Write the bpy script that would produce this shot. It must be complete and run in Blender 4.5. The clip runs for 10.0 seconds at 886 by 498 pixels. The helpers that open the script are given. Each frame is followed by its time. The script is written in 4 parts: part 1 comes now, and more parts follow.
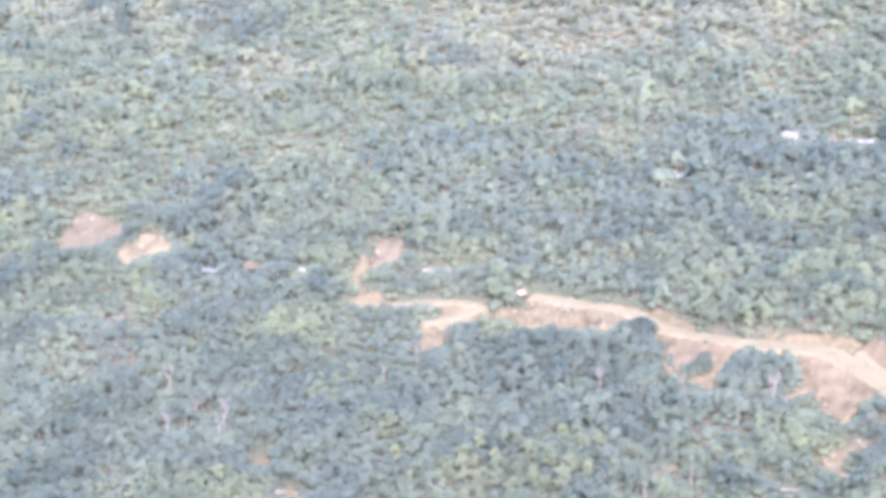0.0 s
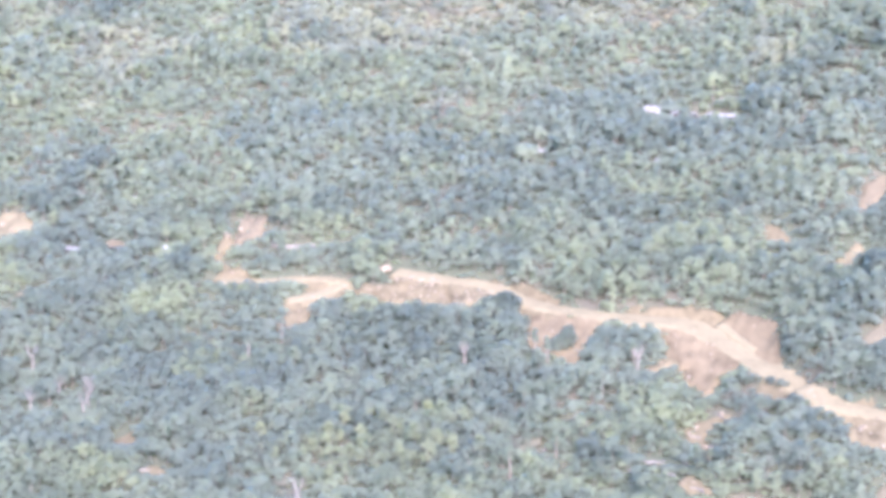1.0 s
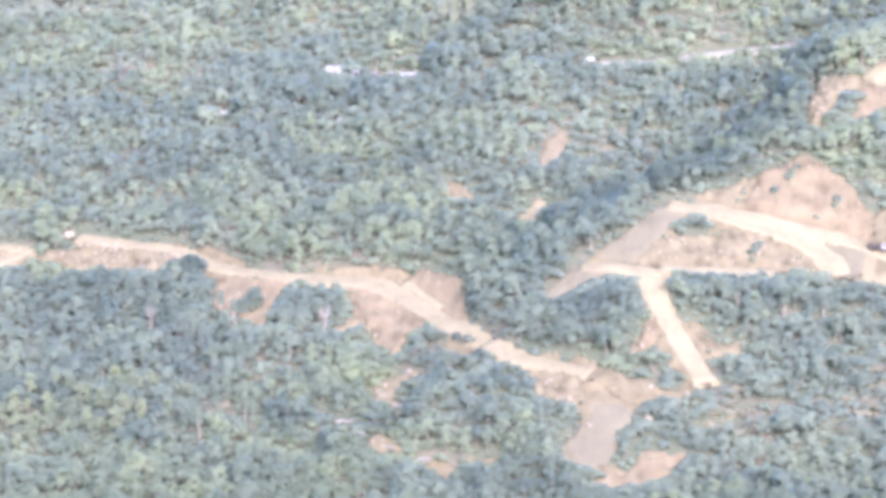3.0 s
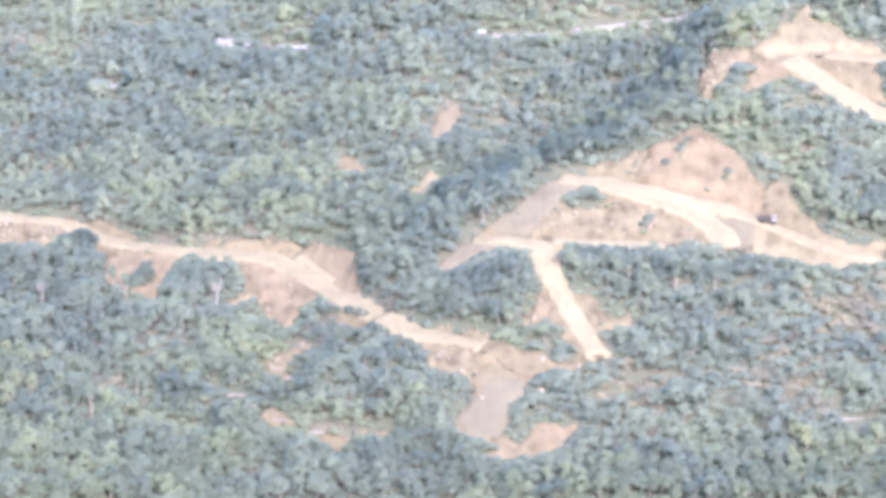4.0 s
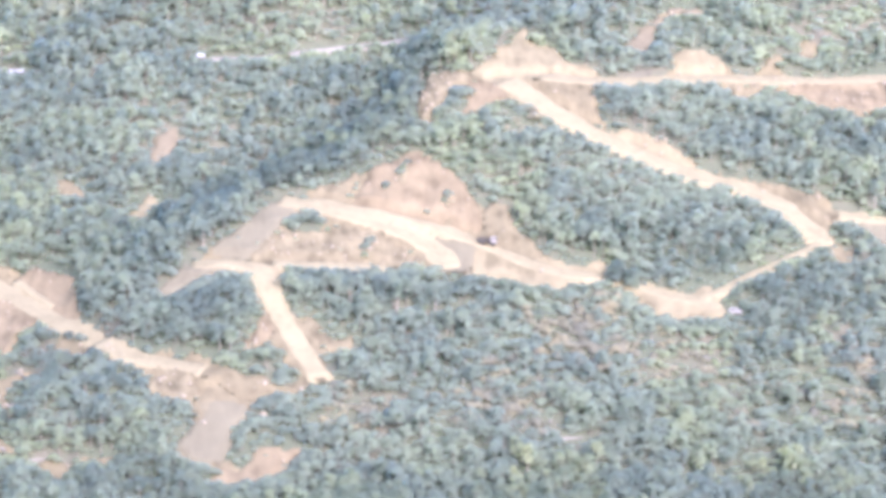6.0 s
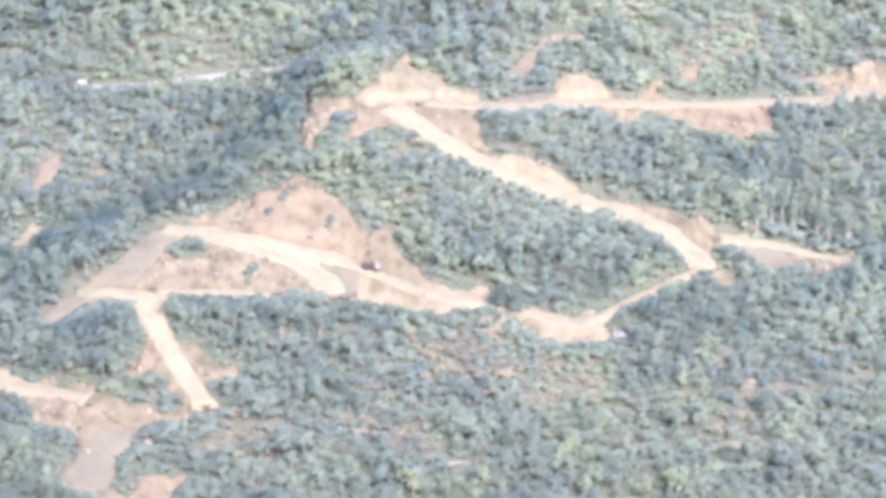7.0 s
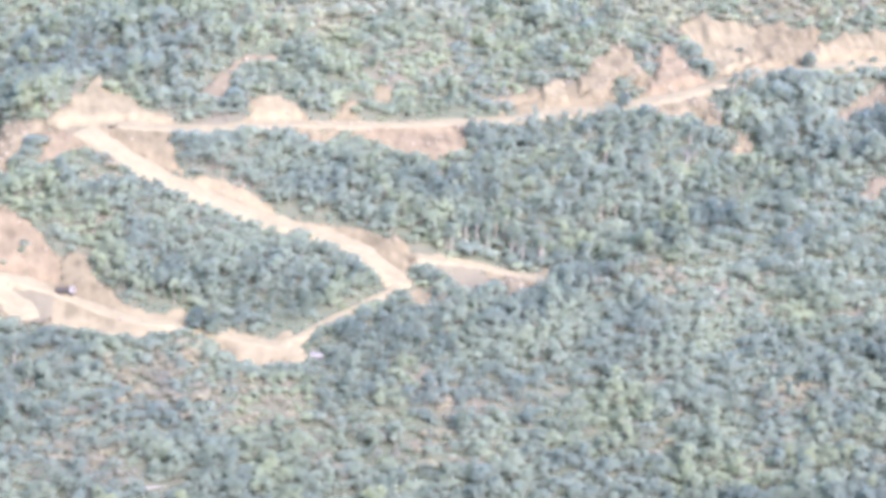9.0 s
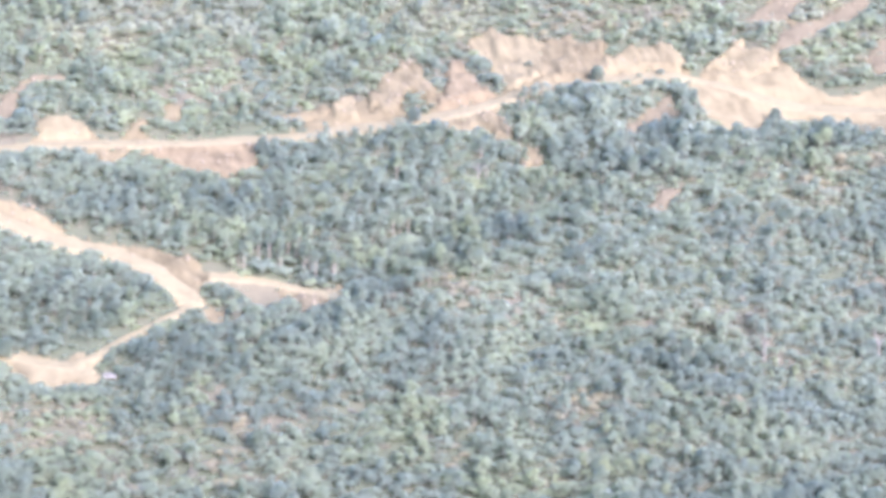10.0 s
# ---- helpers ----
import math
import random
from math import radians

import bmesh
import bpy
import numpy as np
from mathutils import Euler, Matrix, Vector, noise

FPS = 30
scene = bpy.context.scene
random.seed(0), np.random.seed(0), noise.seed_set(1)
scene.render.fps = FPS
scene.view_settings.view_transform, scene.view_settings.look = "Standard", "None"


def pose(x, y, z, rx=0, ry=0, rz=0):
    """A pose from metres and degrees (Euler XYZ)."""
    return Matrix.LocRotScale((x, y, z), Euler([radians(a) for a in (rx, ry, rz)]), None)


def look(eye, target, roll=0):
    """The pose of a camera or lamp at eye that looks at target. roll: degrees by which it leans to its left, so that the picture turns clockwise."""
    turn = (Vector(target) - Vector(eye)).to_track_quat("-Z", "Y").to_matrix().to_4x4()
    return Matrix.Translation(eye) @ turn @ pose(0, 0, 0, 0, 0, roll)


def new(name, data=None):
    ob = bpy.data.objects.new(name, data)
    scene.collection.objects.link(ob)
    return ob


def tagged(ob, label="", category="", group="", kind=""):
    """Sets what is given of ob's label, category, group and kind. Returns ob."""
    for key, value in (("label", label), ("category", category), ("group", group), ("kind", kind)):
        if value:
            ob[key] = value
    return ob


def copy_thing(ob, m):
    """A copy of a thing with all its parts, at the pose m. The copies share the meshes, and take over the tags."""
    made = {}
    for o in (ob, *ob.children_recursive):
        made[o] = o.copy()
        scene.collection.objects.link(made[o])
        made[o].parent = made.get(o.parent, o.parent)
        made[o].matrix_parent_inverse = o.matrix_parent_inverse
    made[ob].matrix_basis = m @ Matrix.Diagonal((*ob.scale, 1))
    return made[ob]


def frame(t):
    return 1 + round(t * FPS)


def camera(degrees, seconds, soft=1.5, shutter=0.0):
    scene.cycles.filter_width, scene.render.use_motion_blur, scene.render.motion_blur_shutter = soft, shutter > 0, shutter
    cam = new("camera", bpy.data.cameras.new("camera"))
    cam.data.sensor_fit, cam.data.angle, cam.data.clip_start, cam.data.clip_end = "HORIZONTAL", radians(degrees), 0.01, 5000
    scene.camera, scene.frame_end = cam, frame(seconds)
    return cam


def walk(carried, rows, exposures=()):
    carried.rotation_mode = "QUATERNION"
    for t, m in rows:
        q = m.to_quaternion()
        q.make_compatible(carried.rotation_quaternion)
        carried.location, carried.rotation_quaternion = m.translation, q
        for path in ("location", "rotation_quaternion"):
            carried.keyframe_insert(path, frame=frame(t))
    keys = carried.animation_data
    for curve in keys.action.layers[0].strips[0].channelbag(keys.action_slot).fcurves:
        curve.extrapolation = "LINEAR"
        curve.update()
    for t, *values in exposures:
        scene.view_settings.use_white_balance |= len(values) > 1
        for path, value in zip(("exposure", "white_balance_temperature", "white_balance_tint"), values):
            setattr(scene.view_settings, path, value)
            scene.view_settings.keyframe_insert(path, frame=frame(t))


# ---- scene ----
cam = camera(18, 10.0, soft=4.6)
EYE = Vector((0, 0, 300))


def heading(turn, tilt, roll):
    """The camera's pose from its turn to the right, its tilt and its roll, in degrees."""
    a, b = radians(turn), radians(tilt)
    way = Vector((math.sin(a) * math.cos(b), math.cos(a) * math.cos(b), math.sin(b)))
    return look(EYE, EYE + way, roll)


walk(cam, [
    (0.0, heading(-14.809, -9.049, -0.377)),
    (0.5, heading(-13.653, -9.181, -0.220)),
    (1.0, heading(-11.991, -9.561, -0.355)),
    (1.5, heading(-10.451, -9.956, -0.564)),
    (2.0, heading(-8.840, -10.033, -0.602)),
    (2.5, heading(-6.898, -10.081, -0.569)),
    (3.8, heading(-3.717, -10.976, -0.407)),
    (4.0, heading(-3.212, -10.982, -0.306)),
    (4.5, heading(-1.795, -10.873, -0.130)),
    (5.0, heading(-0.791, -10.628, -0.016)),
    (5.5, heading(0.721, -10.590, 0.202)),
    (6.0, heading(2.603, -10.511, 0.256)),
    (6.2, heading(3.310, -10.432, 0.352)),
    (7.3, heading(5.668, -9.899, 0.253)),
    (7.5, heading(6.246, -9.900, 0.342)),
    (8.0, heading(7.839, -9.737, 0.411)),
    (8.5, heading(9.371, -9.596, 0.563)),
    (9.0, heading(11.323, -9.503, 0.584)),
    (9.5, heading(13.453, -9.377, 0.295)),
    (10.0, heading(15.622, -9.136, 0.287)),
], exposures=[(0.0, 1.95, 5810, 43), (10.0, 1.86, 5830, 40)])

# ---- light: a hazy, bright sky and a soft sun ----
SUN_UP, SUN_ROUND = radians(27), radians(160)
world = bpy.data.worlds.new("sky")
scene.world = world
world.use_nodes = True
sky = world.node_tree.nodes.new("ShaderNodeTexSky")
sky.sky_type, sky.sun_disc = "NISHITA", False
sky.sun_elevation, sky.sun_rotation = SUN_UP, SUN_ROUND
sky.dust_density, sky.air_density, sky.ozone_density, sky.altitude = 1.0, 2.0, 3.0, 300
world.node_tree.links.new(sky.outputs[0], world.node_tree.nodes["Background"].inputs[0])
world.node_tree.nodes["Background"].inputs[1].default_value = 0.125
sun = new("sun", bpy.data.lights.new("sun", "SUN"))
sun.data.energy, sun.data.angle, sun.data.color = 2.8, radians(40), (1.0, 0.93, 0.84)
sun_from = Vector((math.sin(SUN_ROUND) * math.cos(SUN_UP), math.cos(SUN_ROUND) * math.cos(SUN_UP), math.sin(SUN_UP)))
sun.matrix_world = look(sun_from * 900 + Vector((0, 1000, 150)), Vector((0, 1000, 150)))


# ---- materials ----
def ground_stuff(name, tones, size, fine, rough=0.95, bump=0.3, stretch=(1, 1, 1), spread=0.5, island=0.0, thin=0.0, gloss=0.2):
    """A matt surface of several tones: broad patches, fine grain, and a little relief."""
    m = bpy.data.materials.new(name)
    m.use_nodes = True
    nt = m.node_tree
    n, link = nt.nodes, nt.links.new
    bsdf = n["Principled BSDF"]
    bsdf.inputs["Roughness"].default_value = rough
    bsdf.inputs["Specular IOR Level"].default_value = gloss
    geo = n.new("ShaderNodeNewGeometry")
    mapping = n.new("ShaderNodeMapping")
    mapping.inputs["Scale"].default_value = stretch
    link(geo.outputs["Position"], mapping.inputs["Vector"])
    broad, small = n.new("ShaderNodeTexNoise"), n.new("ShaderNodeTexNoise")
    broad.inputs["Scale"].default_value, broad.inputs["Detail"].default_value = 1 / size, 4
    small.inputs["Scale"].default_value, small.inputs["Detail"].default_value = 1 / fine, 3
    link(geo.outputs["Position"], broad.inputs["Vector"])
    link(mapping.outputs[0], small.inputs["Vector"])
    mix = n.new("ShaderNodeMath")
    mix.operation = "MULTIPLY_ADD"
    link(small.outputs["Fac"], mix.inputs[0])
    mix.inputs[1].default_value = spread
    part_broad = n.new("ShaderNodeMath")
    part_broad.operation = "MULTIPLY"
    part_broad.inputs[1].default_value = 1 - spread
    link(broad.outputs["Fac"], part_broad.inputs[0])
    link(part_broad.outputs[0], mix.inputs[2])
    out = mix.outputs[0]
    if island:
        lump = n.new("ShaderNodeMath")
        lump.operation = "MULTIPLY_ADD"
        link(geo.outputs["Random Per Island"], lump.inputs[0])
        lump.inputs[1].default_value = island
        link(out, lump.inputs[2])
        shift = n.new("ShaderNodeMath")
        shift.operation = "SUBTRACT"
        shift.inputs[1].default_value = island / 2
        link(lump.outputs[0], shift.inputs[0])
        out = shift.outputs[0]
    ramp = n.new("ShaderNodeValToRGB")
    while len(ramp.color_ramp.elements) < len(tones):
        ramp.color_ramp.elements.new(0.5)
    for k, (e, tone) in enumerate(zip(ramp.color_ramp.elements, tones)):
        e.position, e.color = 0.37 + 0.26 * k / max(1, len(tones) - 1), (*tone, 1)
    link(out, ramp.inputs[0])
    link(ramp.outputs[0], bsdf.inputs["Base Color"])
    if bump:
        b = n.new("ShaderNodeBump")
        b.inputs["Strength"].default_value, b.inputs["Distance"].default_value = bump, 0.4
        link(small.outputs["Fac"], b.inputs["Height"])
        link(b.outputs[0], bsdf.inputs["Normal"])
    if thin:
        through_leaf, both, share = n.new("ShaderNodeBsdfTranslucent"), n.new("ShaderNodeAddShader"), n.new("ShaderNodeVectorMath")
        share.operation = "SCALE"
        share.inputs["Scale"].default_value = thin
        link(ramp.outputs[0], share.inputs[0])
        link(share.outputs[0], through_leaf.inputs[0])
        link(bsdf.outputs[0], both.inputs[0])
        link(through_leaf.outputs[0], both.inputs[1])
        link(both.outputs[0], n["Material Output"].inputs[0])
    return m


SOIL = ground_stuff("undergrowth", [(0.100, 0.121, 0.082), (0.108, 0.127, 0.084), (0.122, 0.132, 0.090), (0.152, 0.145, 0.107)], 34, 2.6, spread=0.28, rough=0.9, gloss=0.3, bump=0.5)
DRIFT = dict(stretch=(0.8, 0.2, 0.45), spread=0.38, bump=0.35)


def earth_tones(r, g, b, spread=0.2):
    return [(r * k, g * k, b * k) for k in (1 - 1.4 * spread, 1 - 0.3 * spread, 1 + 0.3 * spread, 1 + spread)]


EARTH = {
    "cream": ground_stuff("cream_earth", earth_tones(0.236, 0.207, 0.128), 8, 2.4, **DRIFT),
    "tan": ground_stuff("tan_earth", earth_tones(0.190, 0.165, 0.102, 0.22), 7, 2.2, **DRIFT),
    "pink": ground_stuff("pinkish_earth", earth_tones(0.208, 0.172, 0.108, 0.22), 8, 2.4, **DRIFT),
    "sand": ground_stuff("sandy_rubble", earth_tones(0.192, 0.168, 0.105, 0.28), 6, 2.0, **DRIFT),
    "scree": ground_stuff("grey_scree", earth_tones(0.184, 0.170, 0.115, 0.1), 12, 1.8, **DRIFT),
    "dun": ground_stuff("dun_dry_soil", earth_tones(0.183, 0.160, 0.108, 0.16), 10, 2.0, spread=0.4),
}
ROAD_EARTH = ground_stuff("packed_road_earth", earth_tones(0.288, 0.255, 0.158, 0.12), 9, 2.0, bump=0.15)
ROCK = ground_stuff("pale_boulder_rock", [(0.25, 0.22, 0.165), (0.32, 0.285, 0.215), (0.38, 0.34, 0.26)], 2.0, 0.4, bump=0.5)
CONCRETE = ground_stuff("pale_concrete", [(0.255, 0.240, 0.208), (0.300, 0.285, 0.250)], 8, 0.8, bump=0.05)
BARK = ground_stuff("pale_bark", [(0.22, 0.20, 0.165), (0.30, 0.27, 0.23), (0.38, 0.345, 0.295)], 3, 0.5, island=0.5)
LEAF = dict(rough=0.75, bump=0, island=0.02, thin=4.0, gloss=0.1, spread=0.1)


def leaf_tones(r, g, b, spread=0.1):
    """Four close tones round one leaf colour, the lighter ones a little yellower."""
    return [(r * k * (1 + 0.3 * (k - 1)), g * k, b * k * (1 - 0.5 * (k - 1))) for k in (1 - spread, 1 - spread / 3, 1 + spread / 3, 1 + spread)]


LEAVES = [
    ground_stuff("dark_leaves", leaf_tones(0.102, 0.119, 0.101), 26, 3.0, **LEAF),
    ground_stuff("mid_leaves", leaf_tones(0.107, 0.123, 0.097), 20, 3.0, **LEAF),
    # the palest leaves; far up the slope their colour stands in for haze
    ground_stuff("pale_haze_leaves", leaf_tones(0.121, 0.131, 0.107), 20, 3.0, **LEAF),
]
YELLOW_LEAVES = ground_stuff("yellow_green_leaves", leaf_tones(0.115, 0.128, 0.095), 20, 3.0, **LEAF)
# for dark trees and bushes, and for gully and hollow shade painted into leaves
DARK_AND_SHADE_LEAVES = ground_stuff("dark_and_shade_leaves", leaf_tones(0.086, 0.104, 0.090), 16, 3.0, **LEAF)
BRUSH = ground_stuff("dry_brush", leaf_tones(0.122, 0.121, 0.098), 14, 2.0, **LEAF)

# ---- landform: one hillside with a spur, a gully behind it and a hollow ----
LATTICE = np.random.RandomState(11).rand(256, 256)


def smooth(a, lo, hi):
    k = np.clip((np.asarray(a, float) - lo) / (hi - lo), 0, 1)
    return k * k * (3 - 2 * k)


def grain(x, y, size, seed=0):
    """Smooth value noise, -1 to 1, with lumps of that many metres."""
    u, v = np.asarray(x, float) / size + 37.3 * seed, np.asarray(y, float) / size + 91.7 * seed
    i, j = np.floor(u).astype(int), np.floor(v).astype(int)
    a, b = u - i, v - j
    a, b = a * a * (3 - 2 * a), b * b * (3 - 2 * b)
    i0, i1, j0, j1 = i % 256, (i + 1) % 256, j % 256, (j + 1) % 256
    lo = LATTICE[i0, j0] * (1 - a) + LATTICE[i1, j0] * a
    hi = LATTICE[i0, j1] * (1 - a) + LATTICE[i1, j1] * a
    return 2 * (lo * (1 - b) + hi * b) - 1


def along(x, y, line):
    """Distance to a line in plan, its side (+ on the left of its way), and the share of the way along it."""
    x, y = np.asarray(x, float), np.asarray(y, float)
    best, side, share = np.full(x.shape, 1e9), np.ones(x.shape), np.zeros(x.shape)
    pts = [np.array(p[:2], float) for p in line]
    steps = [np.hypot(*(b - a)) for a, b in zip(pts, pts[1:])]
    total, gone = sum(steps), 0.0
    for a, b, step in zip(pts, pts[1:], steps):
        d = b - a
        k = np.clip(((x - a[0]) * d[0] + (y - a[1]) * d[1]) / (step * step), 0, 1)
        far = np.hypot(x - a[0] - k * d[0], y - a[1] - k * d[1])
        near = far < best
        best = np.where(near, far, best)
        side = np.where(near, np.sign(d[0] * (y - a[1]) - d[1] * (x - a[0])), side)
        share = np.where(near, (gone + k * step) / total, share)
        gone += step
    return best, np.where(side == 0, 1, side), share


# the crest of the spur, from its top down to its nose; the gully lies on its right-hand side
SPUR = [(86, 1112), (56, 1060), (37, 1026), (-14, 992), (-37, 970), (-58, 945)]
# the crest of the near hill on the other side, with the hollow behind it
NEAR_HILL = [(230, 962), (290, 988), (350, 1012), (402, 1034), (480, 1053)]


def hillside(x, y):
    """Height of the bare hillside before any road was cut."""
    x, y = np.asarray(x, float), np.asarray(y, float)
    rise = 0.38 + 0.14 * smooth(x, -170, 60)
    near = np.interp(y, [-3000, -400, -30, 30, 520, 700, 870], [380, 340, 300, 296, 60, 22, 60])
    up = np.clip(y - 870, 0, None)
    z = near + rise * np.minimum(up, 800) + 0.12 * np.clip(up - 800, 0, None)
    d, side, share = along(x, y, SPUR)
    s = d * side
    taper = smooth(share, 0.0, 0.35)
    crest = np.exp(-(np.where(s > 0, s / 75, s / 26)) ** 2)
    gully = np.exp(-((s + 48) / 26) ** 2)
    fade = smooth(share, 0.0, 0.25) * (1 - 0.8 * smooth(share, 0.55, 0.95)) * np.exp(-(np.maximum(0, d - 90) / 60) ** 2)
    z = z + 13 * crest * (0.35 + 0.65 * taper) - 11 * gully * fade
    d, side, share = along(x, y, NEAR_HILL)
    s = d * side
    z = z + 6 * np.exp(-(np.where(s < 0, s / 60, s / 20)) ** 2) - 4 * np.exp(-((s - 38) / 22) ** 2) * smooth(y, 940, 1000)
    core = smooth(y, 600, 800)
    z = z + core * (5 * grain(x, y, 95, 1) + 2.2 * grain(x, y, 38, 2) + 0.7 * grain(x, y, 13, 3) + 0.35 * grain(x, y, 5, 4))
    return z


# ---- roads and bare ground, in plan ----
ROADS, PATCHES, SPOTS = [], [], {}


def road(name, half, *line):
    ROADS.append((name, half, list(line)))


def earth(name, tone, *outline):
    PATCHES.append((name, tone, list(outline)))


road("hairpin_road", 2.4, (-303, 1008), (-293, 1010), (-284, 1010), (-276, 1013), (-267, 1015), (-257, 1014), (-253, 1013), (-256, 1009), (-262, 1004), (-273, 999))
road("valley_road", 3.8, (-236, 1021), (-226, 1019), (-215, 1016), (-202, 1015), (-192, 1009), (-184, 1000), (-172, 995), (-161, 990), (-150, 984), (-138, 981), (-129, 979), (-118, 978), (-109, 971), (-97, 958), (-88, 947), (-78, 936), (-69, 920), (-60, 915), (-49, 912), (-37, 907))
road("upper_bench", 1.1, (-107, 979), (-100, 969), (-92, 959))
road("ramp_road", 3.5, (-44, 956), (-32, 957), (-22, 954), (-17, 945), (-14, 935), (-6, 920), (1, 905))
road("bench_road", 1.8, (-16, 956), (-4, 957), (9, 960), (25, 961))
road("haul_road", 4.4, (-14, 990), (-1, 987), (14, 984), (30, 979), (41, 975), (47, 963))
road("haul_road_upper", 2.5, (-2, 989), (4, 989), (10, 988), (26, 985), (42, 983), (56, 978), (67, 972), (77, 965), (87, 961), (100, 962), (112, 958), (122, 955), (133, 952), (140, 948))
road("foot_track", 1.6, (134, 953), (142, 956), (151, 962), (162, 967), (173, 974), (180, 981))
road("ridge_road", 5.0, (71, 1055), (76, 1051), (83, 1043), (95, 1034), (107, 1028), (119, 1023), (131, 1016), (143, 1012), (156, 1010), (165, 1003), (174, 993), (180, 986), (180, 981))
road("spur_road", 2.8, (189, 1000), (205, 1000), (218, 999), (227, 995), (239, 989))
road("top_road", 3.6, (84, 1059), (105, 1060), (126, 1063), (142, 1067), (164, 1069), (187, 1070), (205, 1073), (226, 1077), (243, 1077), (254, 1081), (270, 1080), (287, 1081), (299, 1083), (315, 1088), (328, 1092), (345, 1100), (371, 1105), (393, 1111), (412, 1114), (427, 1113), (445, 1103), (460, 1098), (502, 1087))
road("concrete_road", 0.65, (-48, 1112), (-37, 1108), (-19, 1106), (-1, 1110), (17, 1112), (40, 1109), (58, 1104), (69, 1102), (72, 1098), (75, 1092))
road("village_lane", 0.7, (-153, 1141), (-140, 1140), (-128, 1135), (-116, 1129))
road("village_lane", 0.7, (-128, 1150), (-111, 1145), (-96, 1141))
road("village_lane", 0.8, (-288, 1036), (-282, 1034), (-274, 1035), (-267, 1038), (-260, 1039))

earth("bare_slope", "dun", (-437, 1036), (-440, 1059), (-439, 1071), (-427, 1070), (-416, 1063), (-415, 1053), (-422, 1042))
earth("cut_bank", "cream", (-408, 1032), (-411, 1041), (-407, 1050), (-407, 1054), (-403, 1057), (-398, 1054), (-395, 1055), (-390, 1047), (-385, 1039), (-393, 1041), (-396, 1035), (-401, 1031))
earth("bare_slope", "dun", (-358, 1032), (-353, 1038), (-344, 1033), (-348, 1027))
earth("rock_cut", "tan", (-308, 1025), (-308, 1033), (-306, 1040), (-302, 1032), (-304, 1027), (-301, 1020), (-305, 1019))
earth("rock_cut", "dun", (-305, 1041), (-305, 1050), (-296, 1054), (-293, 1048), (-294, 1039), (-301, 1030))
earth("spoil_slope", "tan", (-304, 1006), (-303, 1013), (-298, 1021), (-293, 1021), (-292, 1012), (-295, 1007))
earth("spoil_slope", "tan", (-274, 981), (-272, 990), (-263, 999), (-260, 993), (-263, 984), (-268, 981))
earth("spoil_slope", "cream", (-274, 998), (-263, 1007), (-255, 1015), (-253, 1016), (-250, 1010), (-254, 1002), (-263, 997))
earth("rock_cut", "tan", (-249, 1004), (-247, 1013), (-236, 1012), (-229, 1020), (-216, 1016), (-210, 999), (-223, 1002), (-233, 1001), (-240, 1002))
earth("rock_cut", "sand", (-213, 1010), (-210, 1015), (-200, 1017), (-198, 1020), (-188, 1011), (-183, 995), (-196, 999), (-207, 999))
earth("cut_bank", "tan", (-189, 1015), (-180, 1010), (-174, 1004), (-161, 994), (-152, 987), (-173, 998), (-184, 1001))
earth("spoil_slope", "pink", (-180, 990), (-167, 988), (-151, 983), (-151, 978), (-153, 966), (-155, 957), (-158, 954), (-162, 962), (-171, 966), (-177, 978))
earth("cut_bank", "tan", (-146, 984), (-139, 989), (-131, 987), (-121, 988), (-109, 986), (-106, 982), (-129, 980))
earth("cut_bank", "pink", (-108, 980), (-104, 983), (-100, 983), (-87, 976), (-84, 960), (-80, 944), (-84, 944), (-92, 957), (-101, 971), (-106, 977))
earth("spoil_slope", "pink", (-128, 975), (-116, 978), (-108, 967), (-95, 952), (-99, 949), (-104, 938), (-110, 940), (-117, 944), (-116, 950), (-123, 961), (-127, 965))
earth("spoil_slope", "tan", (-131, 954), (-121, 960), (-121, 955), (-127, 949))
earth("spoil_slope", "tan", (-90, 936), (-87, 940), (-79, 936), (-75, 920), (-79, 915), (-88, 930))
earth("spoil_slope", "tan", (-77, 935), (-73, 940), (-70, 927), (-61, 919), (-43, 915), (-33, 912), (-35, 906), (-49, 907), (-58, 911), (-68, 913), (-77, 921))
earth("clearing", "tan", (-113, 922), (-108, 924), (-97, 928), (-96, 926), (-102, 922), (-102, 917), (-105, 916), (-104, 912), (-95, 897), (-96, 895), (-110, 913))
earth("rock_cut", "sand", (-58, 903), (-50, 908), (-40, 906), (-38, 898), (-42, 896), (-56, 898))
earth("bare_slope", "tan", (-98, 1040), (-93, 1038), (-89, 1035), (-87, 1027), (-92, 1027), (-97, 1031))
earth("bare_slope", "cream", (-71, 1018), (-67, 1027), (-63, 1036), (-58, 1038), (-59, 1023), (-65, 1016))
earth("bare_slope", "dun", (-65, 1061), (-61, 1068), (-53, 1072), (-52, 1067), (-57, 1060), (-63, 1056))
earth("spoil_slope", "tan", (-39, 904), (-35, 906), (-25, 907), (-17, 906), (-7, 904), (-3, 902), (-12, 898), (-19, 896), (-27, 897), (-34, 899))
earth("scree_fan", "scree", (-47, 879), (-40, 890), (-40, 897), (-34, 895), (-24, 895), (-23, 890), (-28, 884), (-29, 876), (-37, 872), (-43, 874))
earth("bare_slope", "tan", (-42, 889), (-40, 897), (-34, 899), (-35, 892), (-39, 888))
earth("bare_slope", "pink", (-34, 864), (-31, 870), (-22, 876), (-15, 880), (-4, 880), (-2, 880), (-10, 874), (-17, 868), (-28, 862))
earth("ramp_shoulder", "tan", (-22, 946), (-12, 949), (-11, 940), (-6, 932), (0, 923), (4, 909), (3, 903), (-4, 905), (-12, 914), (-16, 926), (-20, 940))
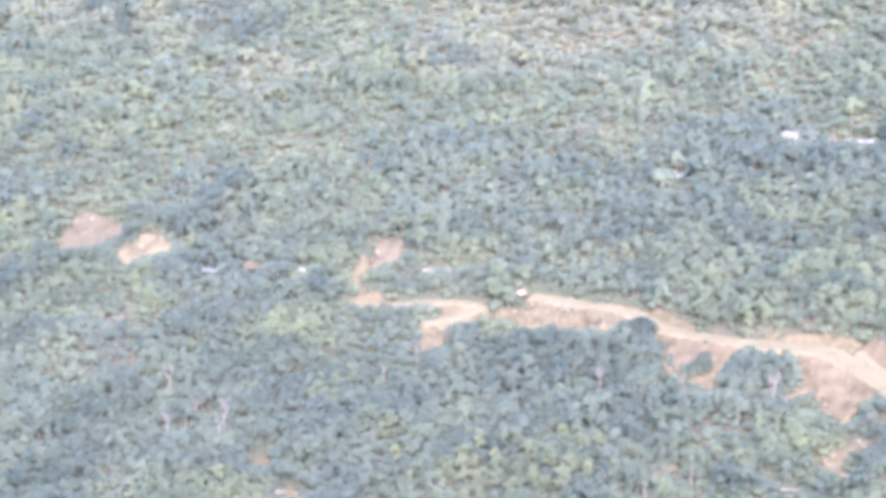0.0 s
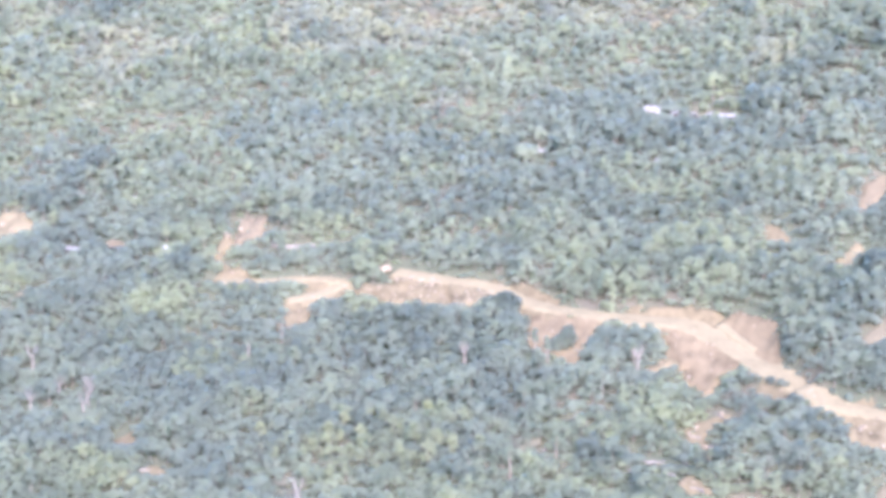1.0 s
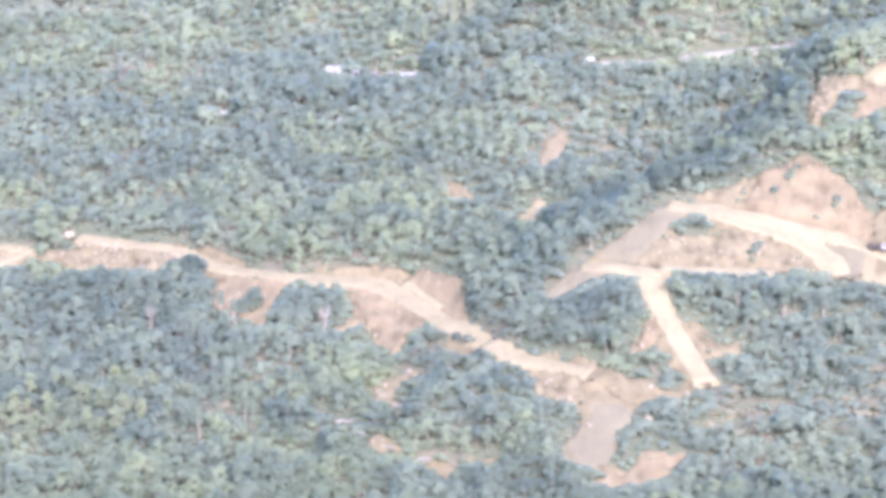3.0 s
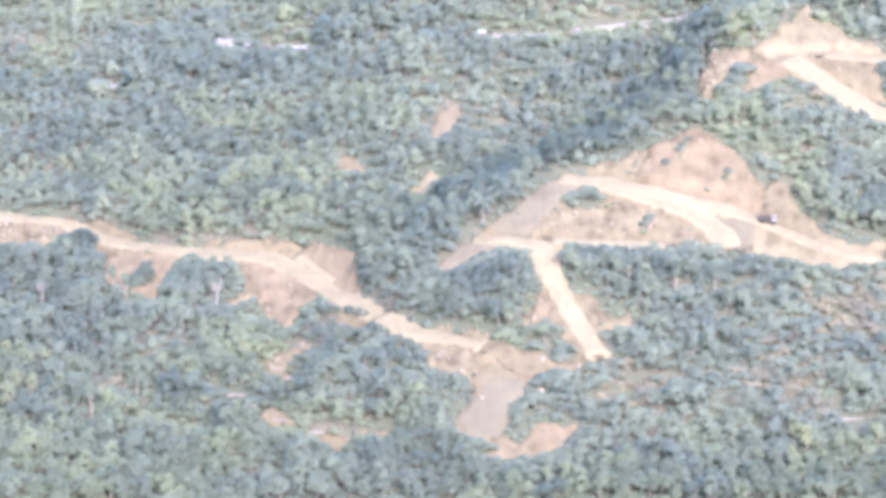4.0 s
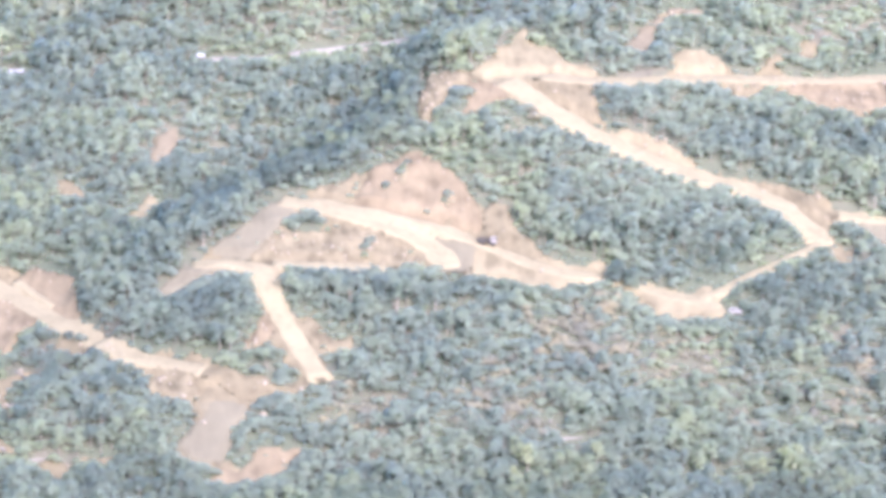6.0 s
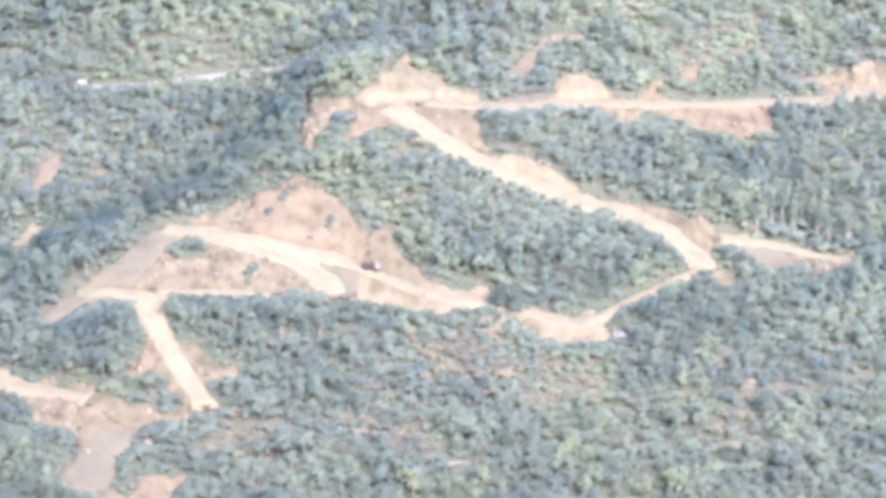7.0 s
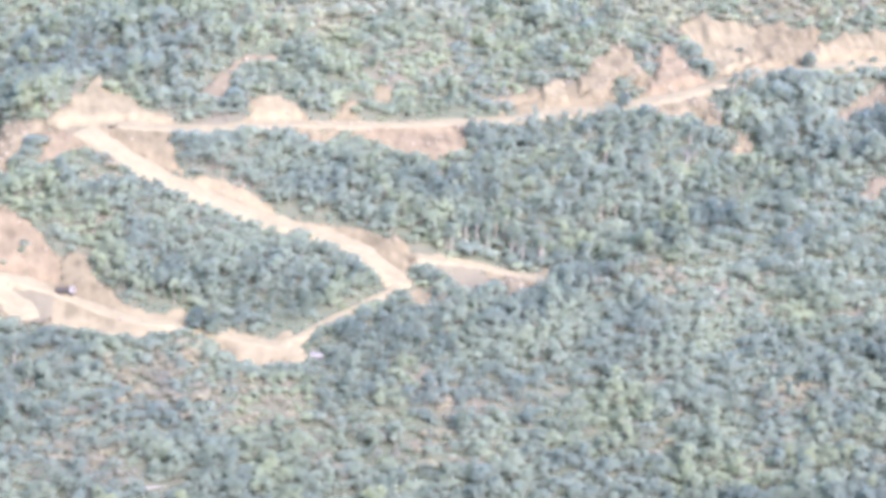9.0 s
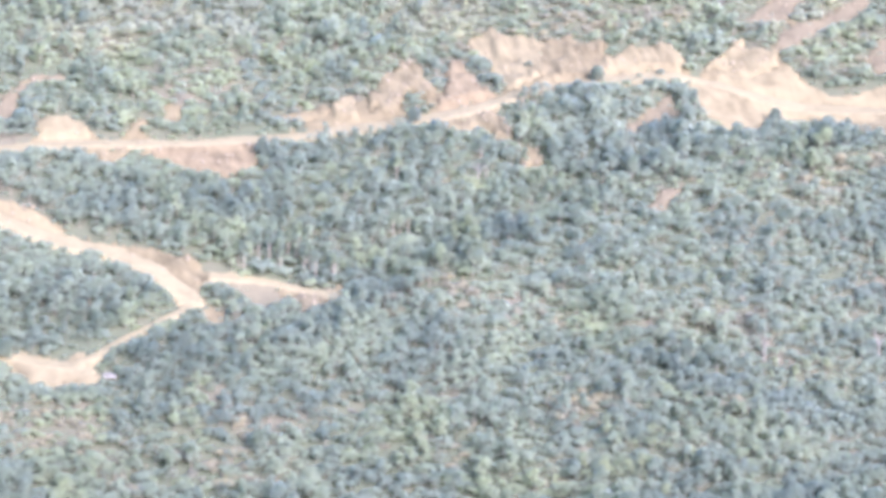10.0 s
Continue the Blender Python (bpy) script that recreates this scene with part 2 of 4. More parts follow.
earth("ramp_shoulder", "cream", (-44, 954), (-36, 957), (-24, 957), (-13, 957), (-11, 949), (-16, 944), (-21, 948), (-26, 951), (-34, 952))
earth("spoil_slope", "pink", (-28, 912), (-24, 921), (-20, 933), (-20, 941), (-15, 926), (-18, 920), (-23, 915))
earth("spoil_slope", "sand", (-5, 930), (-1, 938), (2, 928), (5, 928), (11, 930), (12, 920), (4, 920), (-2, 924))
earth("scree_slope", "scree", (-57, 943), (-55, 948), (-46, 956), (-36, 957), (-28, 956), (-33, 951), (-42, 948), (-47, 944), (-53, 942))
earth("scree_slope", "scree", (-37, 961), (-36, 968), (-29, 972), (-17, 988), (-11, 987), (-8, 982), (-14, 974), (-20, 963), (-24, 960), (-32, 960))
earth("spoil_slope", "sand", (-25, 960), (-14, 968), (-5, 974), (7, 978), (21, 975), (35, 971), (43, 964), (25, 962), (7, 960), (-16, 957))
earth("haul_apron", "scree", (9, 985), (26, 983), (42, 981), (56, 977), (57, 972), (51, 963), (44, 958), (42, 964), (47, 970), (36, 977), (20, 981))
earth("haul_apron", "tan", (-18, 987), (-9, 993), (-1, 990), (11, 989), (10, 984), (-5, 986))
earth("cut_bank", "pink", (10, 988), (16, 999), (19, 1007), (26, 1012), (33, 1016), (38, 1016), (44, 1010), (51, 1005), (55, 999), (57, 994), (59, 987), (57, 983), (48, 984), (36, 986), (24, 986))
earth("cut_bank", "sand", (58, 990), (64, 994), (68, 994), (70, 988), (71, 983), (76, 978), (82, 968), (77, 967), (67, 972), (59, 977))
earth("spoil_slope", "cream", (76, 967), (85, 965), (102, 969), (105, 966), (99, 959), (86, 957), (78, 960))
earth("cut_bank", "sand", (-2, 991), (-1, 996), (10, 1005), (15, 1008), (13, 999), (9, 992))
earth("haul_apron", "cream", (107, 954), (110, 962), (118, 963), (124, 961), (130, 958), (137, 958), (142, 954), (142, 946), (135, 941), (133, 946), (130, 945), (126, 938), (124, 942), (120, 944), (116, 943), (113, 950))
earth("haul_apron", "cream", (54, 977), (67, 973), (81, 968), (91, 967), (102, 969), (103, 964), (97, 957), (84, 954), (74, 955), (66, 961), (55, 965))
earth("bare_slope", "dun", (372, 1074), (389, 1090), (407, 1103), (406, 1093), (403, 1088), (391, 1084), (382, 1078))
earth("rock_cut", "sand", (327, 1058), (330, 1065), (336, 1065), (338, 1059), (335, 1055), (329, 1055))
earth("rock_cut", "tan", (28, 1001), (30, 1009), (35, 1011), (35, 1006), (31, 999))
earth("rock_cut", "tan", (43, 991), (45, 996), (49, 995), (49, 991), (46, 989))
earth("summit_cut", "cream", (57, 1059), (62, 1065), (67, 1071), (70, 1080), (72, 1077), (77, 1089), (78, 1091), (81, 1099), (83, 1095), (83, 1084), (86, 1083), (90, 1087), (91, 1084), (94, 1082), (95, 1076), (97, 1071), (102, 1072), (107, 1070), (109, 1065), (104, 1057), (94, 1057), (81, 1057), (83, 1046), (86, 1042), (78, 1039), (73, 1043), (67, 1052), (60, 1056))
earth("spoil_slope", "pink", (59, 1056), (67, 1052), (73, 1042), (65, 1040), (59, 1035), (50, 1032), (54, 1039), (57, 1045))
earth("rock_cut", "sand", (38, 1043), (40, 1050), (43, 1066), (47, 1062), (55, 1061), (59, 1057), (57, 1052), (52, 1050), (49, 1042), (43, 1034), (39, 1032))
earth("bare_slope", "tan", (36, 1021), (40, 1027), (47, 1033), (44, 1026), (40, 1024))
earth("cut_bank", "tan", (84, 1055), (94, 1057), (105, 1057), (105, 1036), (100, 1036), (93, 1042), (86, 1042))
earth("spoil_slope", "cream", (102, 1031), (112, 1035), (121, 1034), (129, 1030), (136, 1021), (141, 1020), (137, 1016), (128, 1019), (115, 1023), (104, 1027))
earth("cut_bank", "tan", (140, 1016), (159, 1016), (173, 1012), (186, 1009), (189, 1004), (192, 999), (186, 994), (182, 983), (177, 992), (165, 1004), (154, 1009), (141, 1011))
earth("scree_slope", "scree", (196, 998), (215, 996), (216, 989), (209, 980), (203, 987))
earth("rock_cut", "sand", (219, 987), (226, 995), (233, 993), (229, 982), (217, 973))
earth("rock_cut", "cream", (233, 994), (241, 999), (239, 986), (234, 983))
earth("bare_slope", "tan", (183, 979), (188, 983), (193, 977), (192, 970), (186, 969), (183, 973))
earth("cut_bank", "cream", (135, 1064), (139, 1080), (143, 1083), (153, 1086), (158, 1081), (158, 1072), (165, 1073), (172, 1073), (179, 1075), (189, 1074), (178, 1069), (142, 1065))
earth("cut_bank", "tan", (172, 1074), (175, 1080), (181, 1086), (184, 1085), (180, 1079), (175, 1074))
earth("cut_bank", "tan", (187, 1088), (194, 1098), (203, 1096), (198, 1092), (195, 1085), (188, 1085))
earth("spoil_slope", "pink", (180, 1066), (205, 1071), (227, 1076), (222, 1062), (212, 1051), (205, 1051), (195, 1054), (182, 1058))
earth("rock_cut", "sand", (159, 1065), (171, 1067), (172, 1062), (164, 1058), (159, 1059))
earth("bare_slope", "dun", (118, 1082), (125, 1095), (133, 1104), (137, 1103), (132, 1095), (129, 1083))
earth("bare_slope", "dun", (139, 1107), (155, 1110), (154, 1105), (140, 1104))
earth("cut_bank", "tan", (232, 1089), (250, 1096), (259, 1095), (258, 1089), (252, 1091), (239, 1086))
earth("rock_cut", "cream", (256, 1084), (260, 1095), (266, 1102), (270, 1098), (267, 1082))
earth("rock_cut", "tan", (273, 1090), (277, 1099), (285, 1111), (294, 1122), (299, 1125), (303, 1126), (304, 1113), (305, 1103), (301, 1092), (297, 1098), (292, 1100), (285, 1085), (281, 1085), (278, 1089))
earth("rock_cut", "pink", (303, 1088), (308, 1102), (318, 1126), (324, 1127), (325, 1113), (325, 1104), (328, 1100), (328, 1094), (307, 1086))
earth("cliff_cut", "cream", (327, 1140), (337, 1148), (343, 1149), (350, 1144), (356, 1143), (363, 1140), (355, 1112), (344, 1105), (337, 1102), (334, 1111), (333, 1124), (331, 1133))
earth("cliff_cut", "tan", (360, 1140), (372, 1139), (389, 1133), (385, 1124), (382, 1111), (362, 1107), (350, 1109))
earth("cliff_cut", "cream", (382, 1122), (398, 1131), (417, 1135), (423, 1125), (410, 1114), (389, 1112), (379, 1112))
earth("rock_cut", "sand", (303, 1081), (315, 1087), (324, 1087), (330, 1077), (330, 1069), (321, 1070), (319, 1077), (303, 1072))
earth("rock_cut", "cream", (429, 1119), (436, 1127), (444, 1134), (452, 1137), (453, 1131), (457, 1131), (466, 1125), (456, 1115), (448, 1113), (438, 1119))
earth("quarry_floor", "cream", (417, 1107), (439, 1120), (449, 1115), (455, 1116), (463, 1117), (468, 1117), (470, 1110), (475, 1108), (479, 1102), (489, 1101), (514, 1103), (496, 1056), (477, 1073), (473, 1089), (457, 1091), (446, 1093), (438, 1081), (428, 1081), (421, 1088), (419, 1098))
earth("bare_slope", "dun", (457, 1149), (471, 1159), (486, 1173), (503, 1172), (489, 1157), (478, 1149), (472, 1146))
earth("bare_slope", "dun", (465, 1127), (471, 1139), (490, 1146), (506, 1152), (517, 1159), (520, 1154), (511, 1145), (495, 1140), (483, 1132), (470, 1124))
earth("bare_slope", "dun", (499, 1116), (507, 1124), (525, 1134), (517, 1110), (505, 1111))
earth("bare_slope", "dun", (375, 1076), (392, 1092), (409, 1104), (407, 1092), (394, 1084), (383, 1079))
earth("bare_slope", "dun", (365, 1018), (373, 1025), (387, 1033), (381, 1023), (373, 1016))
earth("clearing", "tan", (-313, 907), (-306, 910), (-303, 912), (-301, 905), (-301, 900), (-307, 901))
earth("clearing", "tan", (-296, 887), (-293, 889), (-285, 887), (-285, 882), (-293, 883))
earth("clearing", "tan", (-116, 891), (-112, 889), (-97, 879), (-97, 877), (-108, 879))
earth("clearing", "tan", (-94, 876), (-82, 875), (-78, 872), (-82, 864), (-90, 872))
earth("clearing", "sand", (-75, 876), (-66, 875), (-66, 872), (-73, 872))

SPOTS["tall"] = [(218.8, 1010.5), (222.3, 1011.9), (225.2, 1010.2), (215.1, 1008.7), (266.3, 1021.9), (272.0, 1022.5), (310.6, 1048.5), (327.7, 1051.9), (-197.5, 970.5), (-166.6, 890.0), (-153.1, 901.1), (-208.2, 931.9), (-171.1, 961.8), (202.8, 1006.0), (204.2, 1003.9), (210.6, 1009.1), (217.3, 1008.0), (218.3, 1005.5), (229.2, 1008.7), (229.8, 1004.8), (238.6, 1002.6), (194.5, 1012.6), (227.1, 1014.4), (227.2, 1004.1), (230.9, 1001.4), (237.4, 1001.6), (218.3, 1008.8), (413.2, 1088.9), (405.1, 1083.7), (326.3, 1069.8), (311.2, 1058.5), (273.5, 1047.6), (-197.5, 963.5), (-165.3, 955.4), (-133.9, 953.5), (-267.6, 974.1), (-276.0, 957.9), (26.6, 937.2), (40.2, 938.0), (11.1, 941.0)]
SPOTS["bush"] = [(33.0, 1008.9), (30.2, 1004.4), (31.5, 1006.7), (24.1, 998.2), (46.9, 994.8), (45.6, 992.4), (16.6, 967.7), (18.0, 970.5), (15.9, 964.8), (-5.0, 977.1), (-8.1, 973.2), (3.8, 974.9), (-85.2, 935.8), (-80.4, 931.7), (-70.6, 914.5), (349.5, 1118.4), (406.7, 1114.4), (395.7, 1110.4), (291.6, 1094.5)]
SPOTS["house"] = [(-153.2, 1139.5)]
SPOTS["shed"] = [(-143.6, 1137.7), (-135.9, 1135.4), (-128.5, 1133.1), (-121.2, 1129.1), (-364.6, 1023.6), (-347.7, 1025.1), (-327.8, 1026.4), (-354.3, 1065.5), (-144.1, 1090.5), (-193.6, 1103.1), (-187.5, 1090.0), (-46.2, 1109.8), (-143.8, 1091.0), (451.1, 1159.8), (443.0, 1150.2)]
SPOTS["boulder"] = [(-239.4, 1021.8), (-119.9, 943.6), (-37.4, 887.4), (-18.2, 891.2)]
SPOTS["truck"] = [(60.1, 976.3)]
SPOTS["van"] = [(144.8, 945.4)]
SPOTS["dead"] = [(-233.7, 861.0), (-234.5, 870.0), (-325.3, 923.7), (-345.7, 921.3), (-353.9, 944.9), (-327.1, 930.1), (-339.5, 931.8), (-325.6, 919.4), (385.4, 939.4), (430.9, 938.4), (306.8, 1047.3), (-196.1, 960.5), (-132.9, 950.9)]
SPOTS["log"] = [(-119.7, 901.5), (-113.8, 894.0), (-101.9, 878.9), (-150.9, 926.3), (-175.5, 935.6), (-143.0, 931.4), (-127.7, 897.4), (-157.9, 907.0), (-101.0, 910.3), (-108.2, 915.7), (-100.6, 925.3), (-339.5, 923.7), (-290.8, 886.2), (-327.2, 924.9), (-17.3, 890.0), (-121.3, 901.3), (-90.5, 874.7), (-102.9, 879.4), (-110.0, 901.4), (76.0, 890.6), (82.9, 884.7), (214.4, 929.4), (225.1, 923.4)]
SPOTS["dark"] = [(289.7, 1079.6), (363.0, 1090.5), (375.9, 1106.5), (224.0, 1063.7), (104.7, 959.0), (109.9, 956.0), (144.5, 966.5), (148.7, 967.7), (346.8, 931.7), (357.5, 931.1), (339.4, 935.5), (354.8, 938.7), (363.7, 938.9), (448.6, 1087.3), (468.5, 1077.9), (476.4, 1075.6), (-186.2, 992.9), (-188.9, 993.8), (-160.2, 966.8), (-162.9, 965.0), (-192.6, 991.1), (189.6, 908.7), (240, 966)]


def rounded(pts, times=2):
    """A line with its corners cut off."""
    for _ in range(times):
        cut = [pts[0]]
        for a, b in zip(pts, pts[1:]):
            cut += [tuple(0.75 * p + 0.25 * q for p, q in zip(a, b)), tuple(0.25 * p + 0.75 * q for p, q in zip(a, b))]
        pts = cut + [pts[-1]]
    return pts


ROADS_3D = []
for road_name, half, pts in ROADS:
    zs = hillside([p[0] for p in pts], [p[1] for p in pts])
    zs = np.convolve(np.pad(zs, 1, mode="edge"), [0.25, 0.5, 0.25], "valid")
    ROADS_3D.append((road_name, half, rounded([(p[0], p[1], float(z)) for p, z in zip(pts, zs)])))


def ground(x, y):
    """Height of the ground with the benches of the roads cut into it."""
    x, y = np.asarray(x, float), np.asarray(y, float)
    z = hillside(x, y)
    most, total, level_sum = np.zeros(x.shape), np.full(x.shape, 1e-9), np.zeros(x.shape)
    for _, half, line in ROADS_3D:
        box = (x > min(p[0] for p in line) - 14) & (x < max(p[0] for p in line) + 14) & (y > min(p[1] for p in line) - 14) & (y < max(p[1] for p in line) + 14)
        if not box.any():
            continue
        d, _, share = along(x[box], y[box], line)
        gone = np.concatenate([[0], np.cumsum([math.dist(a[:2], b[:2]) for a, b in zip(line, line[1:])])])
        level = np.interp(share, gone / gone[-1], [p[2] for p in line])
        w = 1 - smooth(d, half + 0.3, half + 3.4)
        pull = w / (0.25 + np.maximum(0, d - half)) ** 2
        most[box] = np.maximum(most[box], w)
        total[box] += pull
        level_sum[box] += pull * level
    # the benches keep some of the hill's slope, so that the roads look broader from the camera
    most = 0.6 * most
    return z * (1 - most) + most * level_sum / total


def inside(x, y, outline, rag=0.8):
    """Which points lie inside an outline whose edge is ragged."""
    px, py = x + rag * (2.0 * grain(x, y, 6, 5) + 1.4 * grain(x, y, 2.4, 6)), y + rag * (2.6 * grain(x, y, 6, 7) + 1.8 * grain(x, y, 2.4, 8))
    odd = np.zeros(x.shape, bool)
    for (ax, ay), (bx, by) in zip(outline, outline[1:] + outline[:1]):
        if ay != by:
            odd ^= ((ay > py) != (by > py)) & (px < (bx - ax) * (py - ay) / (by - ay) + ax)
    return odd


# where nothing tall may grow: one cell a metre
X0, X1, Y0, Y1 = -640, 640, 820, 1420
gx, gy = np.meshgrid(np.arange(X0, X1) + 0.5, np.arange(Y0, Y1) + 0.5, indexing="ij")
BARE = np.zeros(gx.shape, bool)
for _, half, line in ROADS_3D:
    i0, i1 = int(min(p[0] for p in line)) - 8 - X0, int(max(p[0] for p in line)) + 8 - X0
    j0, j1 = int(min(p[1] for p in line)) - 8 - Y0, int(max(p[1] for p in line)) + 8 - Y0
    i0, j0 = max(0, i0), max(0, j0)
    BARE[i0:i1, j0:j1] |= along(gx[i0:i1, j0:j1], gy[i0:i1, j0:j1], line)[0] < half + 0.8
RAGGED = {"summit_cut": 0.12, "quarry_floor": 0.5, "scree_slope": 0.5, "scree_fan": 0.5, "cut_bank": 0.7, "clearing": 0.3}
for patch_name, _, outline in PATCHES:
    i0, i1 = max(0, min(p[0] for p in outline) - 5 - X0), max(p[0] for p in outline) + 5 - X0
    j0, j1 = max(0, min(p[1] for p in outline) - 5 - Y0), max(p[1] for p in outline) + 5 - Y0
    BARE[i0:i1, j0:j1] |= inside(gx[i0:i1, j0:j1], gy[i0:i1, j0:j1], outline, RAGGED.get(patch_name, 0.8))


# narrow strips between the earthworks are graded too
def grown(table, steps_):
    for _ in range(steps_):
        wider = table.copy()
        for a, b in ((1, 0), (-1, 0), (0, 1), (0, -1)):
            wider |= np.roll(table, (a, b), (0, 1))
        table = wider
    return table


LANES = np.zeros(gx.shape, bool)
for lane_name, half, line in ROADS_3D:
    if lane_name in ("concrete_road", "village_lane", "foot_track"):
        LANES |= along(gx, gy, line)[0] < half + 3
CLOSED = ~grown(~grown(BARE & ~LANES, 3), 3)
GRADED = CLOSED & ~BARE & ~LANES
BARE |= CLOSED

BARE_IN = ~grown(~BARE, 1)

# rough cuttings keep some scrub; the lanes are half hidden by trees
SCRUBBY = np.zeros(gx.shape)
SCRUB_SHARE = {"rock_cut": 0.35, "bare_slope": 0.3, "clearing": 0.3, "cut_bank": 0.05, "spoil_slope": 0.07, "scree_slope": 0.03, "cliff_cut": 0.07}
for patch_name, _, outline in PATCHES:
    if patch_name in SCRUB_SHARE:
        i0, i1 = max(0, min(p[0] for p in outline) - 5 - X0), max(p[0] for p in outline) + 5 - X0
        j0, j1 = max(0, min(p[1] for p in outline) - 5 - Y0), max(p[1] for p in outline) + 5 - Y0
        SCRUBBY[i0:i1, j0:j1] = np.maximum(SCRUBBY[i0:i1, j0:j1], SCRUB_SHARE[patch_name] * inside(gx[i0:i1, j0:j1], gy[i0:i1, j0:j1], outline))
for _, half, line in ROADS_3D:
    i0, i1 = int(min(p[0] for p in line)) - 8 - X0, int(max(p[0] for p in line)) + 8 - X0
    j0, j1 = int(min(p[1] for p in line)) - 8 - Y0, int(max(p[1] for p in line)) + 8 - Y0
    SCRUBBY[i0:i1, j0:j1] *= along(gx[i0:i1, j0:j1], gy[i0:i1, j0:j1], line)[0] > half + 0.6
CLEAR = BARE.copy()
for lane_name, half, line in ROADS_3D:
    if lane_name in ("concrete_road", "village_lane"):
        i0, i1 = int(min(p[0] for p in line)) - 8 - X0, int(max(p[0] for p in line)) + 8 - X0
        j0, j1 = int(min(p[1] for p in line)) - 8 - Y0, int(max(p[1] for p in line)) + 8 - Y0
        by = along(gx[i0:i1, j0:j1], gy[i0:i1, j0:j1], line)[0] < half + 1.5
        CLEAR[i0:i1, j0:j1] &= ~(by & (grain(gx[i0:i1, j0:j1], gy[i0:i1, j0:j1], 9, 31) > 0.25))


# where tall forest stands before the top road and hides it
for s0, s1 in ((244, 288), (296, 306), (334, 352)):
    CLEAR &= ~((gx > s0) & (gx < s1) & (gy > 1060) & (gy < 1100))

SCRUBBY[GRADED] = 0.2


def look_up(table, x, y):
    i = np.clip((np.asarray(x) - X0).astype(int), 0, X1 - X0 - 1)
    j = np.clip((np.asarray(y) - Y0).astype(int), 0, Y1 - Y0 - 1)
    return table[i, j]


def clear_of(x, y):
    return look_up(CLEAR, x, y)


def bare(x, y):
    i = np.clip((np.asarray(x) - X0).astype(int), 0, X1 - X0 - 1)
    j = np.clip((np.asarray(y) - Y0).astype(int), 0, Y1 - Y0 - 1)
    return BARE[i, j]


# ---- meshes from arrays ----
def mesh_of(name, verts, faces, materials, which=None, soft=True, normals=None):
    """A mesh from arrays of corners and of three- or four-cornered faces."""
    verts, faces = np.asarray(verts, np.float32), np.asarray(faces, np.int32)
    me = bpy.data.meshes.new(name)
    me.vertices.add(len(verts))
    me.vertices.foreach_set("co", verts.ravel())
    k = faces.shape[1]
    me.loops.add(faces.size)
    me.loops.foreach_set("vertex_index", faces.ravel())
    me.polygons.add(len(faces))
    me.polygons.foreach_set("loop_start", np.arange(0, faces.size, k, dtype=np.int32))
    if soft:
        me.polygons.foreach_set("use_smooth", np.ones(len(faces), bool))
    for m in materials:
        me.materials.append(m)
    if which is not None:
        me.polygons.foreach_set("material_index", np.asarray(which, np.int32))
    me.update(calc_edges=True)
    if normals is not None:
        me.normals_split_custom_set_from_vertices(normals)
    return me


# ---- the ground: one sheet ----
def steps(*stretches):
    return np.unique(np.concatenate([np.arange(a, b, s) for a, b, s in stretches]))


xs = steps((-4200, -620, 90), (-620, 620, 3.0), (620, 4300, 90))
ys = steps((-3000, 780, 60), (780, 860, 6), (860, 1180, 2.5), (1180, 1420, 4), (1420, 4800, 80))
sx, sy = np.meshgrid(xs, ys, indexing="ij")
sz = ground(sx.ravel(), sy.ravel()) - 0.9 * bare(sx.ravel(), sy.ravel()) * (sy.ravel() > Y0) * (sy.ravel() < Y1) * (np.abs(sx.ravel()) < X1)
n_x, n_y = sx.shape
at = np.arange(n_x * n_y).reshape(n_x, n_y)
quads = np.stack([at[:-1, :-1], at[1:, :-1], at[1:, 1:], at[:-1, 1:]], -1).reshape(-1, 4)
hill = new("ground", mesh_of("ground", np.stack([sx.ravel(), sy.ravel(), sz], 1), quads, [SOIL]))
tagged(hill, "steep hillside of dry grass and low undergrowth", "hillside", kind="structure")

# ---- bare earth ----
PATCH_WORDS = {
    "bare_slope": "bare slope of crumbling pinkish earth among the trees",
    "cut_bank": "raw cut bank of pale earth above the road",
    "spoil_slope": "slope of loose spoil tipped below the road",
    "rock_cut": "rough cutting of broken pale rock with scrub",
    "scree_fan": "fan of fine grey scree spilled downhill",
    "scree_slope": "smooth grey fill slope below the haul road",
    "ramp_shoulder": "bulldozed shoulder of the dirt ramp",
    "haul_apron": "wide graded apron of grey gravelly earth",
    "summit_cut": "bulldozed cream earth platform on the ridge top",
    "cliff_cut": "tall fluted cliff of freshly cut cream earth",
    "quarry_floor": "wide bulldozed floor of bright cream earth",
    "clearing": "small clearing of dug earth with felled trunks",
}


# how deep the rain has cut into each kind of bank
FLUTED = {"cliff_cut": 4.6, "rock_cut": 2.4, "summit_cut": 1.2, "cut_bank": 1.6, "spoil_slope": 1.1, "ramp_shoulder": 0.8}


# square metres to each loose stone
RUBBLY = {"rock_cut": 7, "cliff_cut": 40, "spoil_slope": 16, "clearing": 14, "cut_bank": 45, "bare_slope": 30}
RUBBLE_AT = []


